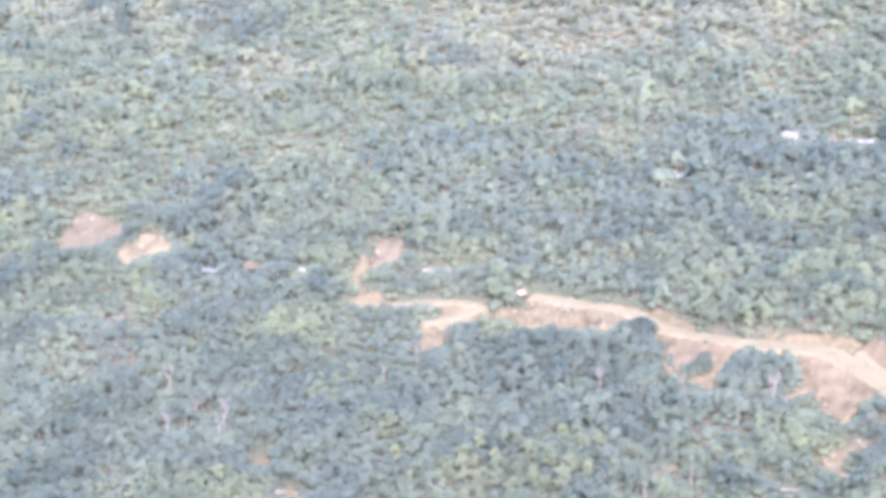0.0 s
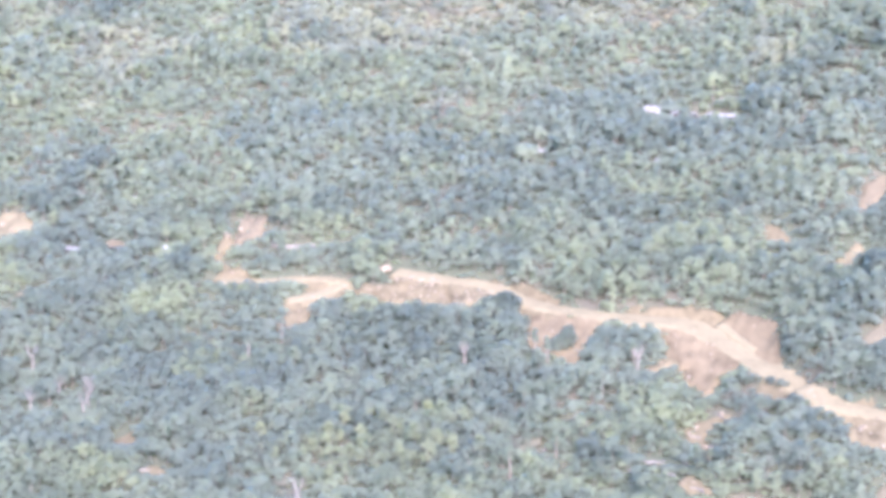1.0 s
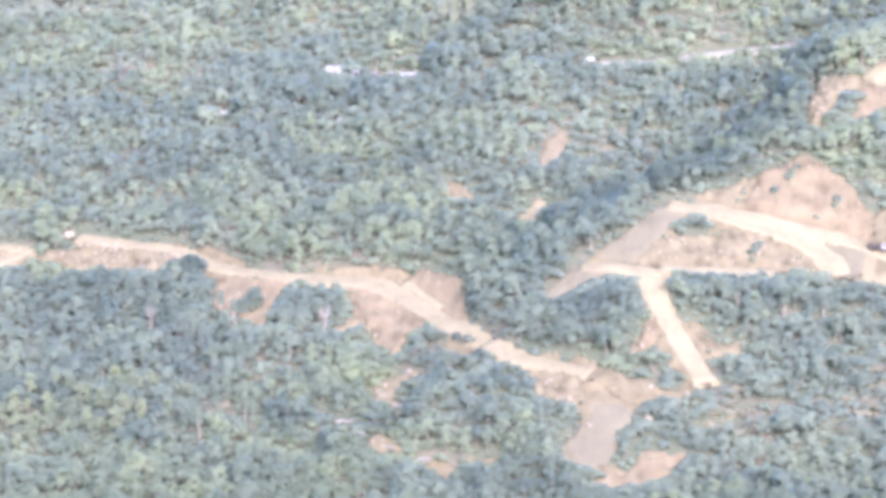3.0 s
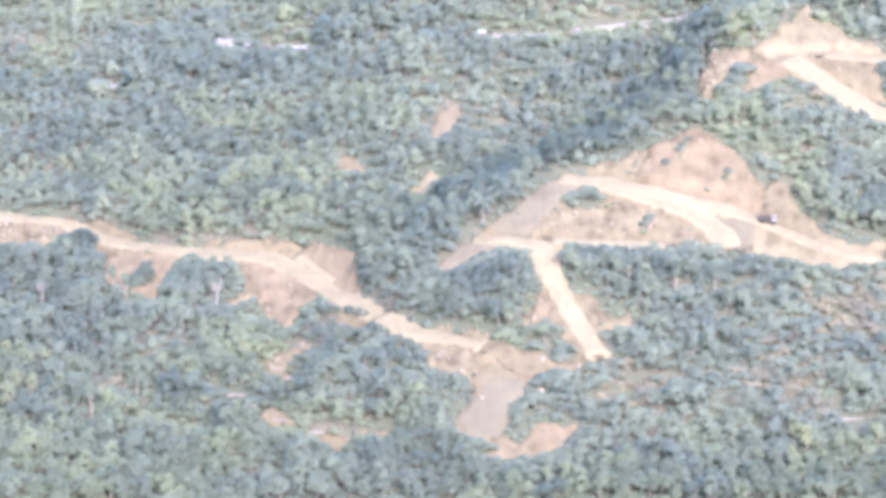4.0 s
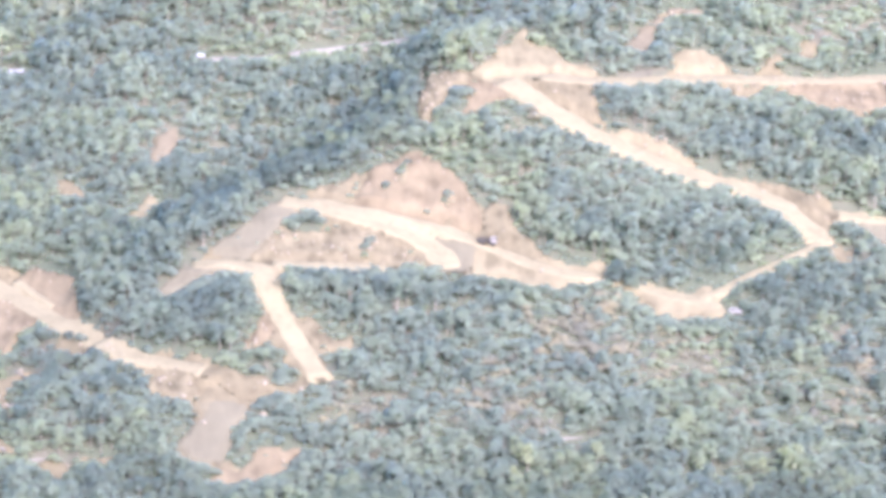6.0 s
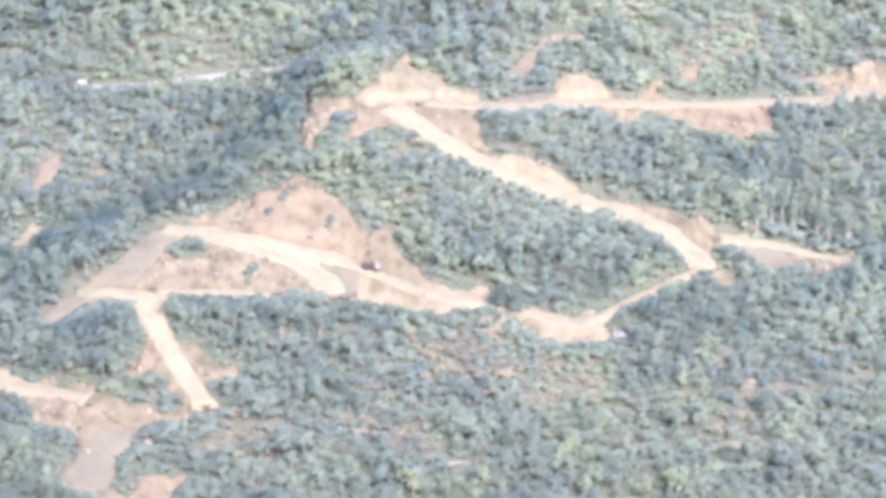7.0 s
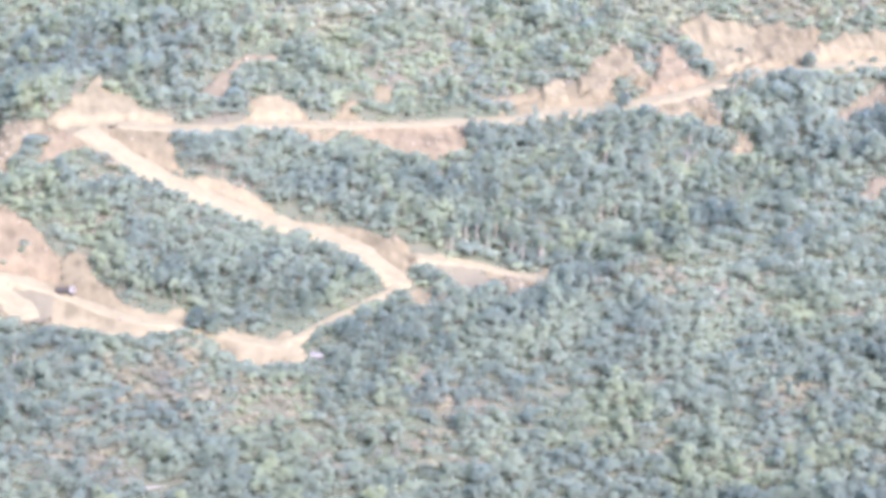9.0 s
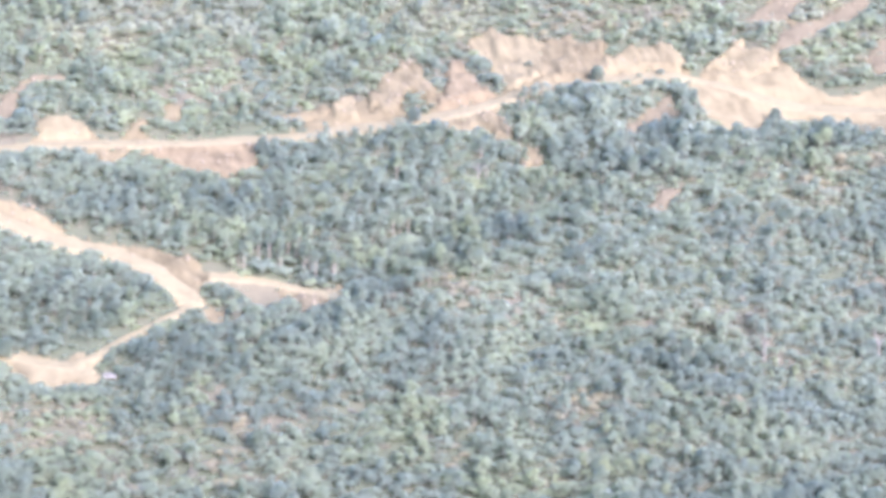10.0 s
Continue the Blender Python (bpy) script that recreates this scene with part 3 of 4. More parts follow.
def bare_patch(name, tone, outline):
    step = 1.1
    x0, x1 = min(p[0] for p in outline) - 4, max(p[0] for p in outline) + 4
    y0, y1 = min(p[1] for p in outline) - 4, max(p[1] for p in outline) + 4
    px, py = np.meshgrid(np.arange(x0, x1, step), np.arange(y0, y1, step), indexing="ij")
    cell = inside(px[:-1, :-1] + step / 2, py[:-1, :-1] + step / 2, outline, RAGGED.get(name, 0.8))
    if cell.sum() < 4:
        return
    node = np.arange(px.size).reshape(px.shape)
    faces = np.stack([node[:-1, :-1], node[1:, :-1], node[1:, 1:], node[:-1, 1:]], -1)[cell]
    full = np.zeros(px.shape, int)
    for a in (0, 1):
        for b in (0, 1):
            full[a:a + cell.shape[0], b:b + cell.shape[1]] += cell
    rough = {"rock_cut": 2.2, "cliff_cut": 1.4, "cut_bank": 1.5, "spoil_slope": 0.9}.get(name, 0.6)
    z = ground(px.ravel(), py.ravel()).reshape(px.shape)
    relief = 0.3 + rough * (0.5 + 0.5 * (0.5 * grain(px * 1.2, py * 0.7, 15, 14) + 0.32 * grain(px * 1.8, py * 0.8, 8, 9) + 0.18 * grain(px, py, 3, 10)))
    if name in FLUTED:
        flute = 0.6 * np.abs(grain(px, py * 0.12, 4.5, 41)) + 0.4 * np.abs(grain(px, py * 0.2, 2.1, 42))
        relief = relief + FLUTED[name] * (flute - 0.3)
    ease = np.ones(px.shape)
    for _, half, line in ROADS_3D:
        if min(p[0] for p in line) < x1 + 9 and max(p[0] for p in line) > x0 - 9 and min(p[1] for p in line) < y1 + 9 and max(p[1] for p in line) > y0 - 9:
            ease = np.minimum(ease, smooth(along(px, py, line)[0], half + 0.8, half + 3.6))
    relief = 0.22 + (relief - 0.22) * ease
    z = z + np.where(full == 4, relief, np.where(look_up(BARE_IN, px, py), 0.2, -0.5))
    used = np.unique(faces)
    back = np.zeros(px.size, int)
    back[used] = np.arange(len(used))
    verts = np.stack([px.ravel(), py.ravel(), z.ravel()], 1)[used]
    if name in RUBBLY:
        inner = verts[(full.ravel() == 4)[used]]
        pick = np.random.RandomState(len(RUBBLE_AT)).rand(len(inner)) < step * step / RUBBLY[name]
        RUBBLE_AT.extend(inner[pick].tolist())
    ob = new(name, mesh_of(name, verts, back[faces], [EARTH[tone]]))
    return tagged(ob, PATCH_WORDS[name], "bare earth", kind="structure")


for patch in PATCHES:
    bare_patch(*patch)

# loose stones that rolled down the cuttings
rubble_rng = np.random.RandomState(21)
ball = bmesh.new()
bmesh.ops.create_icosphere(ball, subdivisions=1, radius=1)
stone_v = np.array([v.co[:] for v in ball.verts])
stone_f = np.array([[v.index for v in f.verts] for f in ball.faces])
ball.free()
stones_v, stones_f = [], []
for k, spot in enumerate(RUBBLE_AT):
    size = 0.28 + 0.75 * rubble_rng.rand() ** 3
    v = stone_v * rubble_rng.uniform(0.7, 1.2, (len(stone_v), 1)) * rubble_rng.uniform(0.65, 1.2, 3) * size
    a = rubble_rng.uniform(0, 6.28)
    v = np.stack([v[:, 0] * math.cos(a) - v[:, 1] * math.sin(a), v[:, 0] * math.sin(a) + v[:, 1] * math.cos(a), v[:, 2]], 1)
    stones_v.append(v + np.array(spot) + np.array((0, 0, 0.25 * size)))
    stones_f.append(stone_f + k * len(stone_v))
rubble = new("rubble", mesh_of("rubble", np.concatenate(stones_v), np.concatenate(stones_f), [ROCK], soft=False))
tagged(rubble, "loose pale stones scattered over the raw cuttings", "rubble", kind="stuff")

# graded strips, joined
gi, gj = np.nonzero(grown(GRADED, 1))
corner = np.full((X1 - X0 + 1, Y1 - Y0 + 1), -1)
for a in (0, 1):
    for b in (0, 1):
        corner[gi + a, gj + b] = 1
ci, cj = np.nonzero(corner > 0)
corner[ci, cj] = np.arange(len(ci))
graded_x, graded_y = ci + X0 + 0.55 * grain(ci, cj, 1.7, 17), cj + Y0 + 0.55 * grain(ci, cj, 1.7, 18)
rim = np.zeros(corner.shape, int)
for a in (0, 1):
    for b in (0, 1):
        np.add.at(rim, (gi + a, gj + b), 1)
graded_z = ground(graded_x, graded_y) + np.where(rim[ci, cj] == 4, 0.12 + 0.15 * grain(ci, cj, 3, 16), -0.3)
graded = mesh_of("graded_earth", np.stack([graded_x, graded_y, graded_z], 1), np.stack([corner[gi, gj], corner[gi + 1, gj], corner[gi + 1, gj + 1], corner[gi, gj + 1]], 1), [EARTH["tan"]])
tagged(new("graded_earth", graded), "graded tan earth between the roads and banks", "bare earth", kind="structure")


# ---- roads ----
def road_strip(name, half, line):
    pts = [line[0]]
    for p in line[1:]:
        gap = math.dist(p[:2], pts[-1][:2])
        n = max(1, round(gap / 1.5))
        a = pts[-1]
        pts += [tuple(u + (v - u) * k / n for u, v in zip(a, p)) for k in range(1, n + 1)]
    pts = np.array(pts)
    way = np.gradient(pts[:, :2], axis=0)
    way /= np.maximum(1e-6, np.hypot(way[:, 0], way[:, 1]))[:, None]
    across = np.stack([way[:, 1], -way[:, 0]], 1)
    shares = np.array([-1, -1, -1, -0.7, -0.42, -0.2, 0.2, 0.42, 0.7, 1, 1, 1])
    beyond = np.array([-1.5, -0.6, 0, 0, 0, 0, 0, 0, 0, 0, 0.6, 1.5])
    lift = np.array([-1.0, -0.1, 0.18, 0.26, 0.2, 0.3, 0.3, 0.2, 0.26, 0.18, -0.1, -1.0]) + 0.12
    wide = half * (1 + 0.22 * grain(pts[:, 0], pts[:, 1], 9, 12) + 0.2 * grain(pts[:, 0], pts[:, 1], 3, 15))
    P = pts[:, None, :2] + across[:, None] * (shares[None, :, None] * wide[:, None, None] + beyond[None, :, None])
    Z = ground(P[..., 0].ravel(), P[..., 1].ravel()).reshape(P.shape[:2]) + 0.14 + lift[None] + 0.06 * grain(P[..., 0], P[..., 1], 2.5, 13)
    low = ground(P[:, [0, 1, -2, -1], 0].ravel(), P[:, [0, 1, -2, -1], 1].ravel()).reshape(-1, 4)
    Z[:, [0, -1]] = np.minimum(Z[:, [0, -1]], low[:, [0, 3]] - 1.2)
    Z[:, [1, -2]] = np.minimum(Z[:, [1, -2]], low[:, [1, 2]] + 0.25)
    Z[0] -= 1.3
    Z[-1] -= 1.3
    n, k = Z.shape
    node = np.arange(n * k).reshape(n, k)
    faces = np.stack([node[:-1, :-1], node[1:, :-1], node[1:, 1:], node[:-1, 1:]], -1).reshape(-1, 4)
    verts = np.concatenate([P, Z[..., None]], -1).reshape(-1, 3)
    paved = name.startswith(("concrete", "village"))
    ob = new(name, mesh_of(name, verts, faces, [CONCRETE if paved else ROAD_EARTH]))
    words = "narrow pale concrete lane along the wooded slope" if paved else "rutted cream dirt road bulldozed into the hillside"
    return tagged(ob, words, "road", kind="structure")


for strip in ROADS_3D:
    road_strip(*strip)


# ---- plants ----
SPRAY_F = np.array([(0, 1, 2)])


def tuft(rng, size, out):
    """A pointed spray of leaves, turned outwards and a little up."""
    n = np.asarray(out) / max(1e-6, np.linalg.norm(out)) + np.array((0, 0, 0.2)) + rng.normal(0, 0.28, 3)
    n /= np.linalg.norm(n)
    t = rng.normal(0, 1, 3) + np.array((0, 0, 0.8))
    t -= n * (t @ n)
    t /= max(1e-6, np.linalg.norm(t))
    b = np.cross(n, t)
    long_, broad_ = size * rng.uniform(0.9, 1.5, 2), size * rng.uniform(0.55, 1.0, 2)
    return np.array([t * long_[0], b * broad_[0] - t * long_[1] * 0.6, -b * broad_[1] - t * long_[1]])


def limb(a, b, r0, r1, sides=4):
    """A tapered stick from a to b."""
    a, b = np.array(a, float), np.array(b, float)
    d = (b - a) / np.linalg.norm(b - a)
    e = np.cross(d, (0.31, 0.95, 0.07))
    e /= np.linalg.norm(e)
    f = np.cross(d, e)
    ring = [math.cos(6.2832 * k / sides) * e + math.sin(6.2832 * k / sides) * f for k in range(sides)]
    v = np.array([a + r0 * r for r in ring] + [b + r1 * r for r in ring])
    faces = []
    for k in range(sides):
        m = (k + 1) % sides
        faces += [(k, m, sides + m), (k, sides + m, sides + k)]
    return v, np.array(faces)


def gather(pieces):
    vs, fs, n = [], [], 0
    for v, f in pieces:
        vs.append(v)
        fs.append(f + n)
        n += len(v)
    return np.concatenate(vs), np.concatenate(fs)


def crown_sprays(rng, lobes, tufts, size, ragged=0.21):
    """Sprays of leaves laid over the outside of several overlapping lobes (centre, radii)."""
    share = np.array([r[0] * r[2] for _, r in lobes])
    share = share / share.sum()
    leaves = []
    for k in range(tufts):
        for _ in range(5):
            c, r = lobes[rng.choice(len(lobes), p=share)]
            way = rng.normal(0, 1, 3)
            way /= np.linalg.norm(way)
            way[2] = abs(way[2]) if way[2] < -0.55 else way[2]
            p = c + way * r * rng.uniform(1.05 - ragged, 1.05 + ragged)
            if not any(np.linalg.norm((p - c2) / r2) < 0.78 for c2, r2 in lobes if c2 is not c):
                break
        leaves.append((tuft(rng, size * rng.uniform(0.7, 1.25), way) + p, SPRAY_F))
    return gather(leaves)


def tree_shape(rng, tufts, girth=0.3, low=0.35, lobes=5, branches=0, sides=4, ragged=0.21):
    """A tree one unit high: wood and leaves as two meshes. The crown is a heap of leafy lobes round a leaning stem."""
    lean = rng.normal(0, 0.03, 2)
    top = np.array((lean[0], lean[1], 0.84))
    wood = [limb((0, 0, -0.06), top * 0.5, 0.022, 0.016, sides), limb(top * 0.5, top, 0.016, 0.005, sides)] if branches else [limb((0, 0, -0.06), top, 0.02, 0.006, sides)]
    heap, turn_ = [], rng.uniform(0, 6.28)
    for k in range(lobes):
        h = low + (0.9 - low) * (k + rng.uniform(0.25, 0.75)) / lobes
        bulge = math.sin(math.pi * min(1, (h - low) / (1.05 - low) * 0.8 + 0.2)) ** 0.6
        turn_ += rng.uniform(1.5, 3.2)
        off = girth * bulge * rng.uniform(0.3, 0.62) * (0.4 if k == lobes - 1 else 1)
        r = girth * bulge * rng.uniform(0.5, 0.78)
        heap.append((top * (h / 0.84) + np.array((math.cos(turn_) * off, math.sin(turn_) * off, 0)), np.array((r, r, max(r * rng.uniform(0.75, 1.15), 0.62 * (0.95 - low) / lobes)))))
    for k in range(branches):
        c, r = heap[k % lobes]
        wood.append(limb(top * max(0.2, c[2] / 0.84 - 0.18), c, 0.009, 0.003, 3))
    area = sum(12.6 * (r[0] * r[2]) for _, r in heap) * 0.72
    return gather(wood), crown_sprays(rng, heap, tufts, math.sqrt(0.9 * area / tufts), ragged)


def canopy_tree(rng, tufts, girth):
    """A forest tree one unit high with a broad, shallow crown that meets its neighbours' crowns."""
    lean = rng.normal(0, 0.03, 2)
    top = np.array((lean[0], lean[1], 0.8))
    heap = [(top + np.array((0, 0, 0.02)), np.array((0.6, 0.6, 0.42)) * girth)]
    around = rng.uniform(0, 6.28)
    for k in range(6):
        a, off = around + 1.047 * k + rng.uniform(-0.3, 0.3), girth * rng.uniform(0.5, 0.72)
        r = girth * rng.uniform(0.48, 0.66)
        heap.append((np.array((math.cos(a) * off, math.sin(a) * off, rng.uniform(0.62, 0.76))), np.array((r, r, r * 0.75))))
    wood = [limb((0, 0, -0.06), top, 0.02, 0.006, 3)]
    return gather(wood), crown_sprays(rng, heap, tufts, 0.72 * girth * math.sqrt(4.2 / tufts))


def bush_shape(rng, tufts):
    heap = []
    for k in range(4):
        a, off, r = rng.uniform(0, 6.28), rng.uniform(0.1, 0.4), rng.uniform(0.2, 0.34)
        heap.append((np.array((math.cos(a) * off, math.sin(a) * off, rng.uniform(0.2, 0.55))), np.array((r, r, r * 0.9))))
    return crown_sprays(rng, heap, tufts, 1.05 * math.sqrt(2.4 / tufts))


def leafy_normals(v, wood=0, up=0.65):
    """Normals of a crown: outwards from its heart and towards the sky, as a mass of small leaves scatters light."""
    n = v - np.array((0, 0, 0.75 * v[wood:, 2].mean()))
    n /= np.maximum(1e-6, np.linalg.norm(n, axis=1))[:, None]
    spray = v[wood:].reshape(-1, 3, 3)
    own = (spray - spray.mean(1, keepdims=True)).reshape(-1, 3)
    own /= np.maximum(1e-6, np.linalg.norm(own, axis=1))[:, None]
    n[wood:] = 0.38 * n[wood:] + 0.06 * own + np.array((0, 0, up))
    n[:wood, 2] = 0
    return n / np.maximum(1e-6, np.linalg.norm(n, axis=1))[:, None] if up else n


def thicket(name, shapes, spots, materials, label, category):
    """Many plants joined into one mesh. shapes: (corners, faces, material of each face); spots: x, y, z, height, width, turn, shape."""
    vs, fs, ms, ns, n = [], [], [], [], 0
    for k, (v, f, m) in enumerate(shapes):
        s = spots[spots[:, 6] == k]
        if not len(s):
            continue
        c, d = np.cos(s[:, 5])[:, None], np.sin(s[:, 5])[:, None]
        x = (v[None, :, 0] * c - v[None, :, 1] * d) * s[:, 4:5] + s[:, 0:1]
        y = (v[None, :, 0] * d + v[None, :, 1] * c) * s[:, 4:5] + s[:, 1:2]
        z = v[None, :, 2] * s[:, 3:4] + s[:, 2:3]
        vs.append(np.stack([x, y, z], -1).reshape(-1, 3))
        fs.append((f[None] + (np.arange(len(s)) * len(v))[:, None, None] + n).reshape(-1, 3))
        ms.append(np.tile(m, len(s)))
        wood = int(f[m == 1].max()) + 1 if (m == 1).any() else 0
        nv = leafy_normals(v, wood, 0)
        leaf = (np.arange(len(v)) >= wood).astype(float)[None]
        lean_x = (hillside(s[:, 0] + 9, s[:, 1]) - hillside(s[:, 0] - 9, s[:, 1]))[:, None] / 18
        lean_y = (hillside(s[:, 0], s[:, 1] + 9) - hillside(s[:, 0], s[:, 1] - 9))[:, None] / 18
        lean_x, lean_y = np.clip(lean_x, -0.3, 0.3), np.clip(lean_y, -0.5, 0.7)
        whole = np.sqrt(lean_x ** 2 + lean_y ** 2 + 1)
        nn = np.stack([nv[None, :, 0] * c - nv[None, :, 1] * d - 0.7 * leaf * lean_x / whole, nv[None, :, 0] * d + nv[None, :, 1] * c - 0.7 * leaf * lean_y / whole, nv[None, :, 2] + 0.7 * leaf / whole], -1).reshape(-1, 3)
        ns.append(nn / np.maximum(1e-6, np.linalg.norm(nn, axis=1))[:, None])
        n += len(s) * len(v)
    ob = new(name, mesh_of(name, np.concatenate(vs), np.concatenate(fs), materials, np.concatenate(ms), normals=np.concatenate(ns)))
    return tagged(ob, label, category, kind="stuff")


# open, dry ground: centre, radius across and in depth, how bare it is
OPEN = [
    (120, 925, 90, 34, 0.65), (200, 915, 90, 40, 0.58), (300, 975, 60, 28, 0.65), (380, 985, 80, 40, 0.5), (60, 1010, 40, 26, 0.4),
    (430, 1030, 60, 30, 0.7), (190, 1105, 90, 30, 0.5), (330, 1150, 150, 40, 0.55), (-100, 900, 60, 24, 0.5),
    (-330, 1230, 130, 60, 0.5), (-150, 1250, 120, 50, 0.5), (40, 890, 60, 18, 0.55), (480, 920, 90, 60, 0.4), (-60, 935, 30, 15, 0.4),
]
OPEN += [
    (-359, 1217, 26, 14, 0.95), (-254, 1221, 20, 10, 0.95), (-167, 1219, 34, 14, 0.95), (-240, 1136, 16, 10, 0.8), (-389, 985, 26, 9, 0.75), (-413, 1184, 16, 14, 0.8), (-311, 1155, 14, 10, 0.6), (-365, 1116, 14, 8, 0.7), (-190, 1150, 16, 7, 0.7),
    (76, 1031, 24, 11, 0.8), (94, 1017, 14, 8, 0.6), (308, 964, 30, 12, 0.8),
    (488, 1116, 24, 14, 0.95), (405, 1152, 40, 12, 0.95), (460, 1145, 16, 10, 0.9), (458, 1044, 30, 10, 0.9), (300, 1149, 30, 14, 0.7),
    (330, 920, 110, 45, 0.5), (240, 890, 120, 30, 0.5), (-230, 880, 90, 25, 0.4),
]


def openness(x, y):
    o = np.zeros(np.shape(x))
    for cx, cy, rx, ry, amount in OPEN:
        o = np.maximum(o, amount * np.exp(-((x - cx) / rx) ** 2 - ((y - cy) / ry) ** 2))
    return np.clip(o + 0.28 * grain(x, y, 30, 20) + 0.12 * grain(x, y, 9, 21), 0, 1)


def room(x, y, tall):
    """How tall a plant may grow here before it hides a road or a bare slope from the camera."""
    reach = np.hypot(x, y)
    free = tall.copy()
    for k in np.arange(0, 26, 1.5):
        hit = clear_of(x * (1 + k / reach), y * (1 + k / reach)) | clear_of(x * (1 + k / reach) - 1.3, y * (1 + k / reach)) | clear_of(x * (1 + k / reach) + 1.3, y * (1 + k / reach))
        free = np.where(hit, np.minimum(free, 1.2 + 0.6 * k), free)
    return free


# darker leaf colour for dark clumps and painted gully and hollow shade: centre, radius across and in depth
SHADE_STANDS = [(5, 1075, 45, 38), (45, 1100, 30, 22), (290, 1060, 70, 17), (370, 1078, 40, 14), (347, 938, 17, 9), (-185, 972, 34, 13), (-40, 936, 20, 14),
        (30, 938, 45, 11), (105, 950, 16, 8), (-140, 1120, 50, 22), (-60, 1020, 40, 25), (-300, 960, 40, 12), (-205, 1060, 50, 18), (235, 1030, 35, 14), (440, 1080, 40, 10), (170, 965, 30, 9)]
# stands of yellow-green trees
YELLOW = [(312, 886, 22), (150, 868, 22), (85, 862, 30), (-215, 900, 40), (300, 1010, 22), (395, 930, 18)]
rng = np.random.RandomState(5)


def stand(step0, step1):
    """Spots over the whole slope, one to a cell, the cells growing with the distance."""
    found, y = [], 842.0
    while y < 1330:
        step = step0 + (step1 - step0) * (y - 842) / 488
        x = np.arange(-0.47 * (y + 60), 0.47 * (y + 60), step)
        found.append(np.stack([x + rng.uniform(-0.45, 0.45, len(x)) * step, y + rng.uniform(-0.45, 0.45, len(x)) * step], 1))
        y += step
    return np.concatenate(found)


trees_at, bushes_at, fringe_at = stand(3.2, 4.7), stand(4.3, 6.1), stand(2.1, 2.9)
# low scrub fills the strips kept low so the camera sees the cuttings
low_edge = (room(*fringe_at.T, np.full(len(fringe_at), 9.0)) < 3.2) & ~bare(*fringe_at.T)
px, py = np.concatenate([trees_at, bushes_at, fringe_at[low_edge]]).T
N_TRY = len(px)
op = openness(px, py)
is_tree = (np.arange(N_TRY) < len(trees_at)) & (rng.uniform(0, 1, N_TRY) < 1 - np.clip(op * 1.35, 0, 0.95))
tall = np.where(is_tree, rng.uniform(5.9, 7.5, N_TRY) * (1 + 0.2 * grain(px, py, 45, 22) + 0.3 * grain(px, py, 19, 46)), rng.uniform(1.2, 3.4, N_TRY))
N_TREE, N_BUSH = 10, 5
pick_t, pick_b = rng.randint(0, N_TREE, N_TRY), rng.randint(0, N_BUSH, N_TRY)
tall = np.where(is_tree & (pick_t >= N_TREE - 4), tall * rng.uniform(1.1, 1.6, N_TRY), tall)
keep = ~bare(px, py) | (~is_tree & (rng.uniform(0, 1, N_TRY) < look_up(SCRUBBY, px, py)))
tall = np.where(bare(px, py), np.minimum(tall, 1.3), tall)
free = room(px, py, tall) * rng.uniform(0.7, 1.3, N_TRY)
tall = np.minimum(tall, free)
# growth kept low on the camera's side of the long trunks, the dead trees, the logs and the huts
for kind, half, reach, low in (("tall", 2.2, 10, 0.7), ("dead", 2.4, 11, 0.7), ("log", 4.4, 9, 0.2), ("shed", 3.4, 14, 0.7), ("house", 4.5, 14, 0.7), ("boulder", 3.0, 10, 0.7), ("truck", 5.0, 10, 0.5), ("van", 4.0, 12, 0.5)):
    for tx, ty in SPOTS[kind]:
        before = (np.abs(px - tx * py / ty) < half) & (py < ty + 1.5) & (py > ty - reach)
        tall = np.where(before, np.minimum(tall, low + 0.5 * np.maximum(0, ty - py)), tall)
is_tree &= tall > 2.8
keep &= tall > 0.55
# under closed forest the scrub is a tall understorey
under = ~is_tree & ~bare(px, py) & (op < 0.3)
tall = np.where(under, np.minimum(free, 2.0 + 1.1 * tall), tall)
pz = ground(px, py)
# leaf tone; it pales far upslope, so haze is painted into the leaves
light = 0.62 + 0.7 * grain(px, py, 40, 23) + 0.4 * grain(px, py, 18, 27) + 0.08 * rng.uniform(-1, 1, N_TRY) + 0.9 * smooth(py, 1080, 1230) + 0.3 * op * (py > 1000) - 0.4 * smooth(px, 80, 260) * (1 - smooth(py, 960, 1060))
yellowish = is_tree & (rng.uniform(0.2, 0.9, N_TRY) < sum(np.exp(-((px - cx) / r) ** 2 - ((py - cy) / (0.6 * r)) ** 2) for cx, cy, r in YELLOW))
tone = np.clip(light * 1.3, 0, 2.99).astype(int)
tree_shapes = []
for canopy, slim in ((84, 84), (44, 44)):
    # finer crowns near by, coarser ones far up the slope
    tree_shapes += [canopy_tree(rng, canopy, girth=rng.uniform(0.3, 0.38)) for _ in range(N_TREE - 4)]
    tree_shapes += [tree_shape(rng, slim, girth=rng.uniform(0.14, 0.21), low=rng.uniform(0.3, 0.46), lobes=5, sides=3) for _ in range(4)]
bush_shapes = [bush_shape(rng, 26) for _ in range(N_BUSH)]
forest_shapes = []
pick_t = pick_t + N_TREE * (py > 1060)
for (wv, wf), (lv, lf) in tree_shapes:
    v, f = gather([(wv, wf), (lv, lf)])
    forest_shapes.append((v, f, np.array([1] * len(wf) + [0] * len(lf))))
scrub_shapes = [(v, f, np.zeros(len(f), int)) for v, f in bush_shapes]
turn = rng.uniform(0, 6.28, N_TRY)
wide_t, wide_b = rng.uniform(1.0, 1.35, N_TRY), rng.uniform(1.2, 2.0, N_TRY)
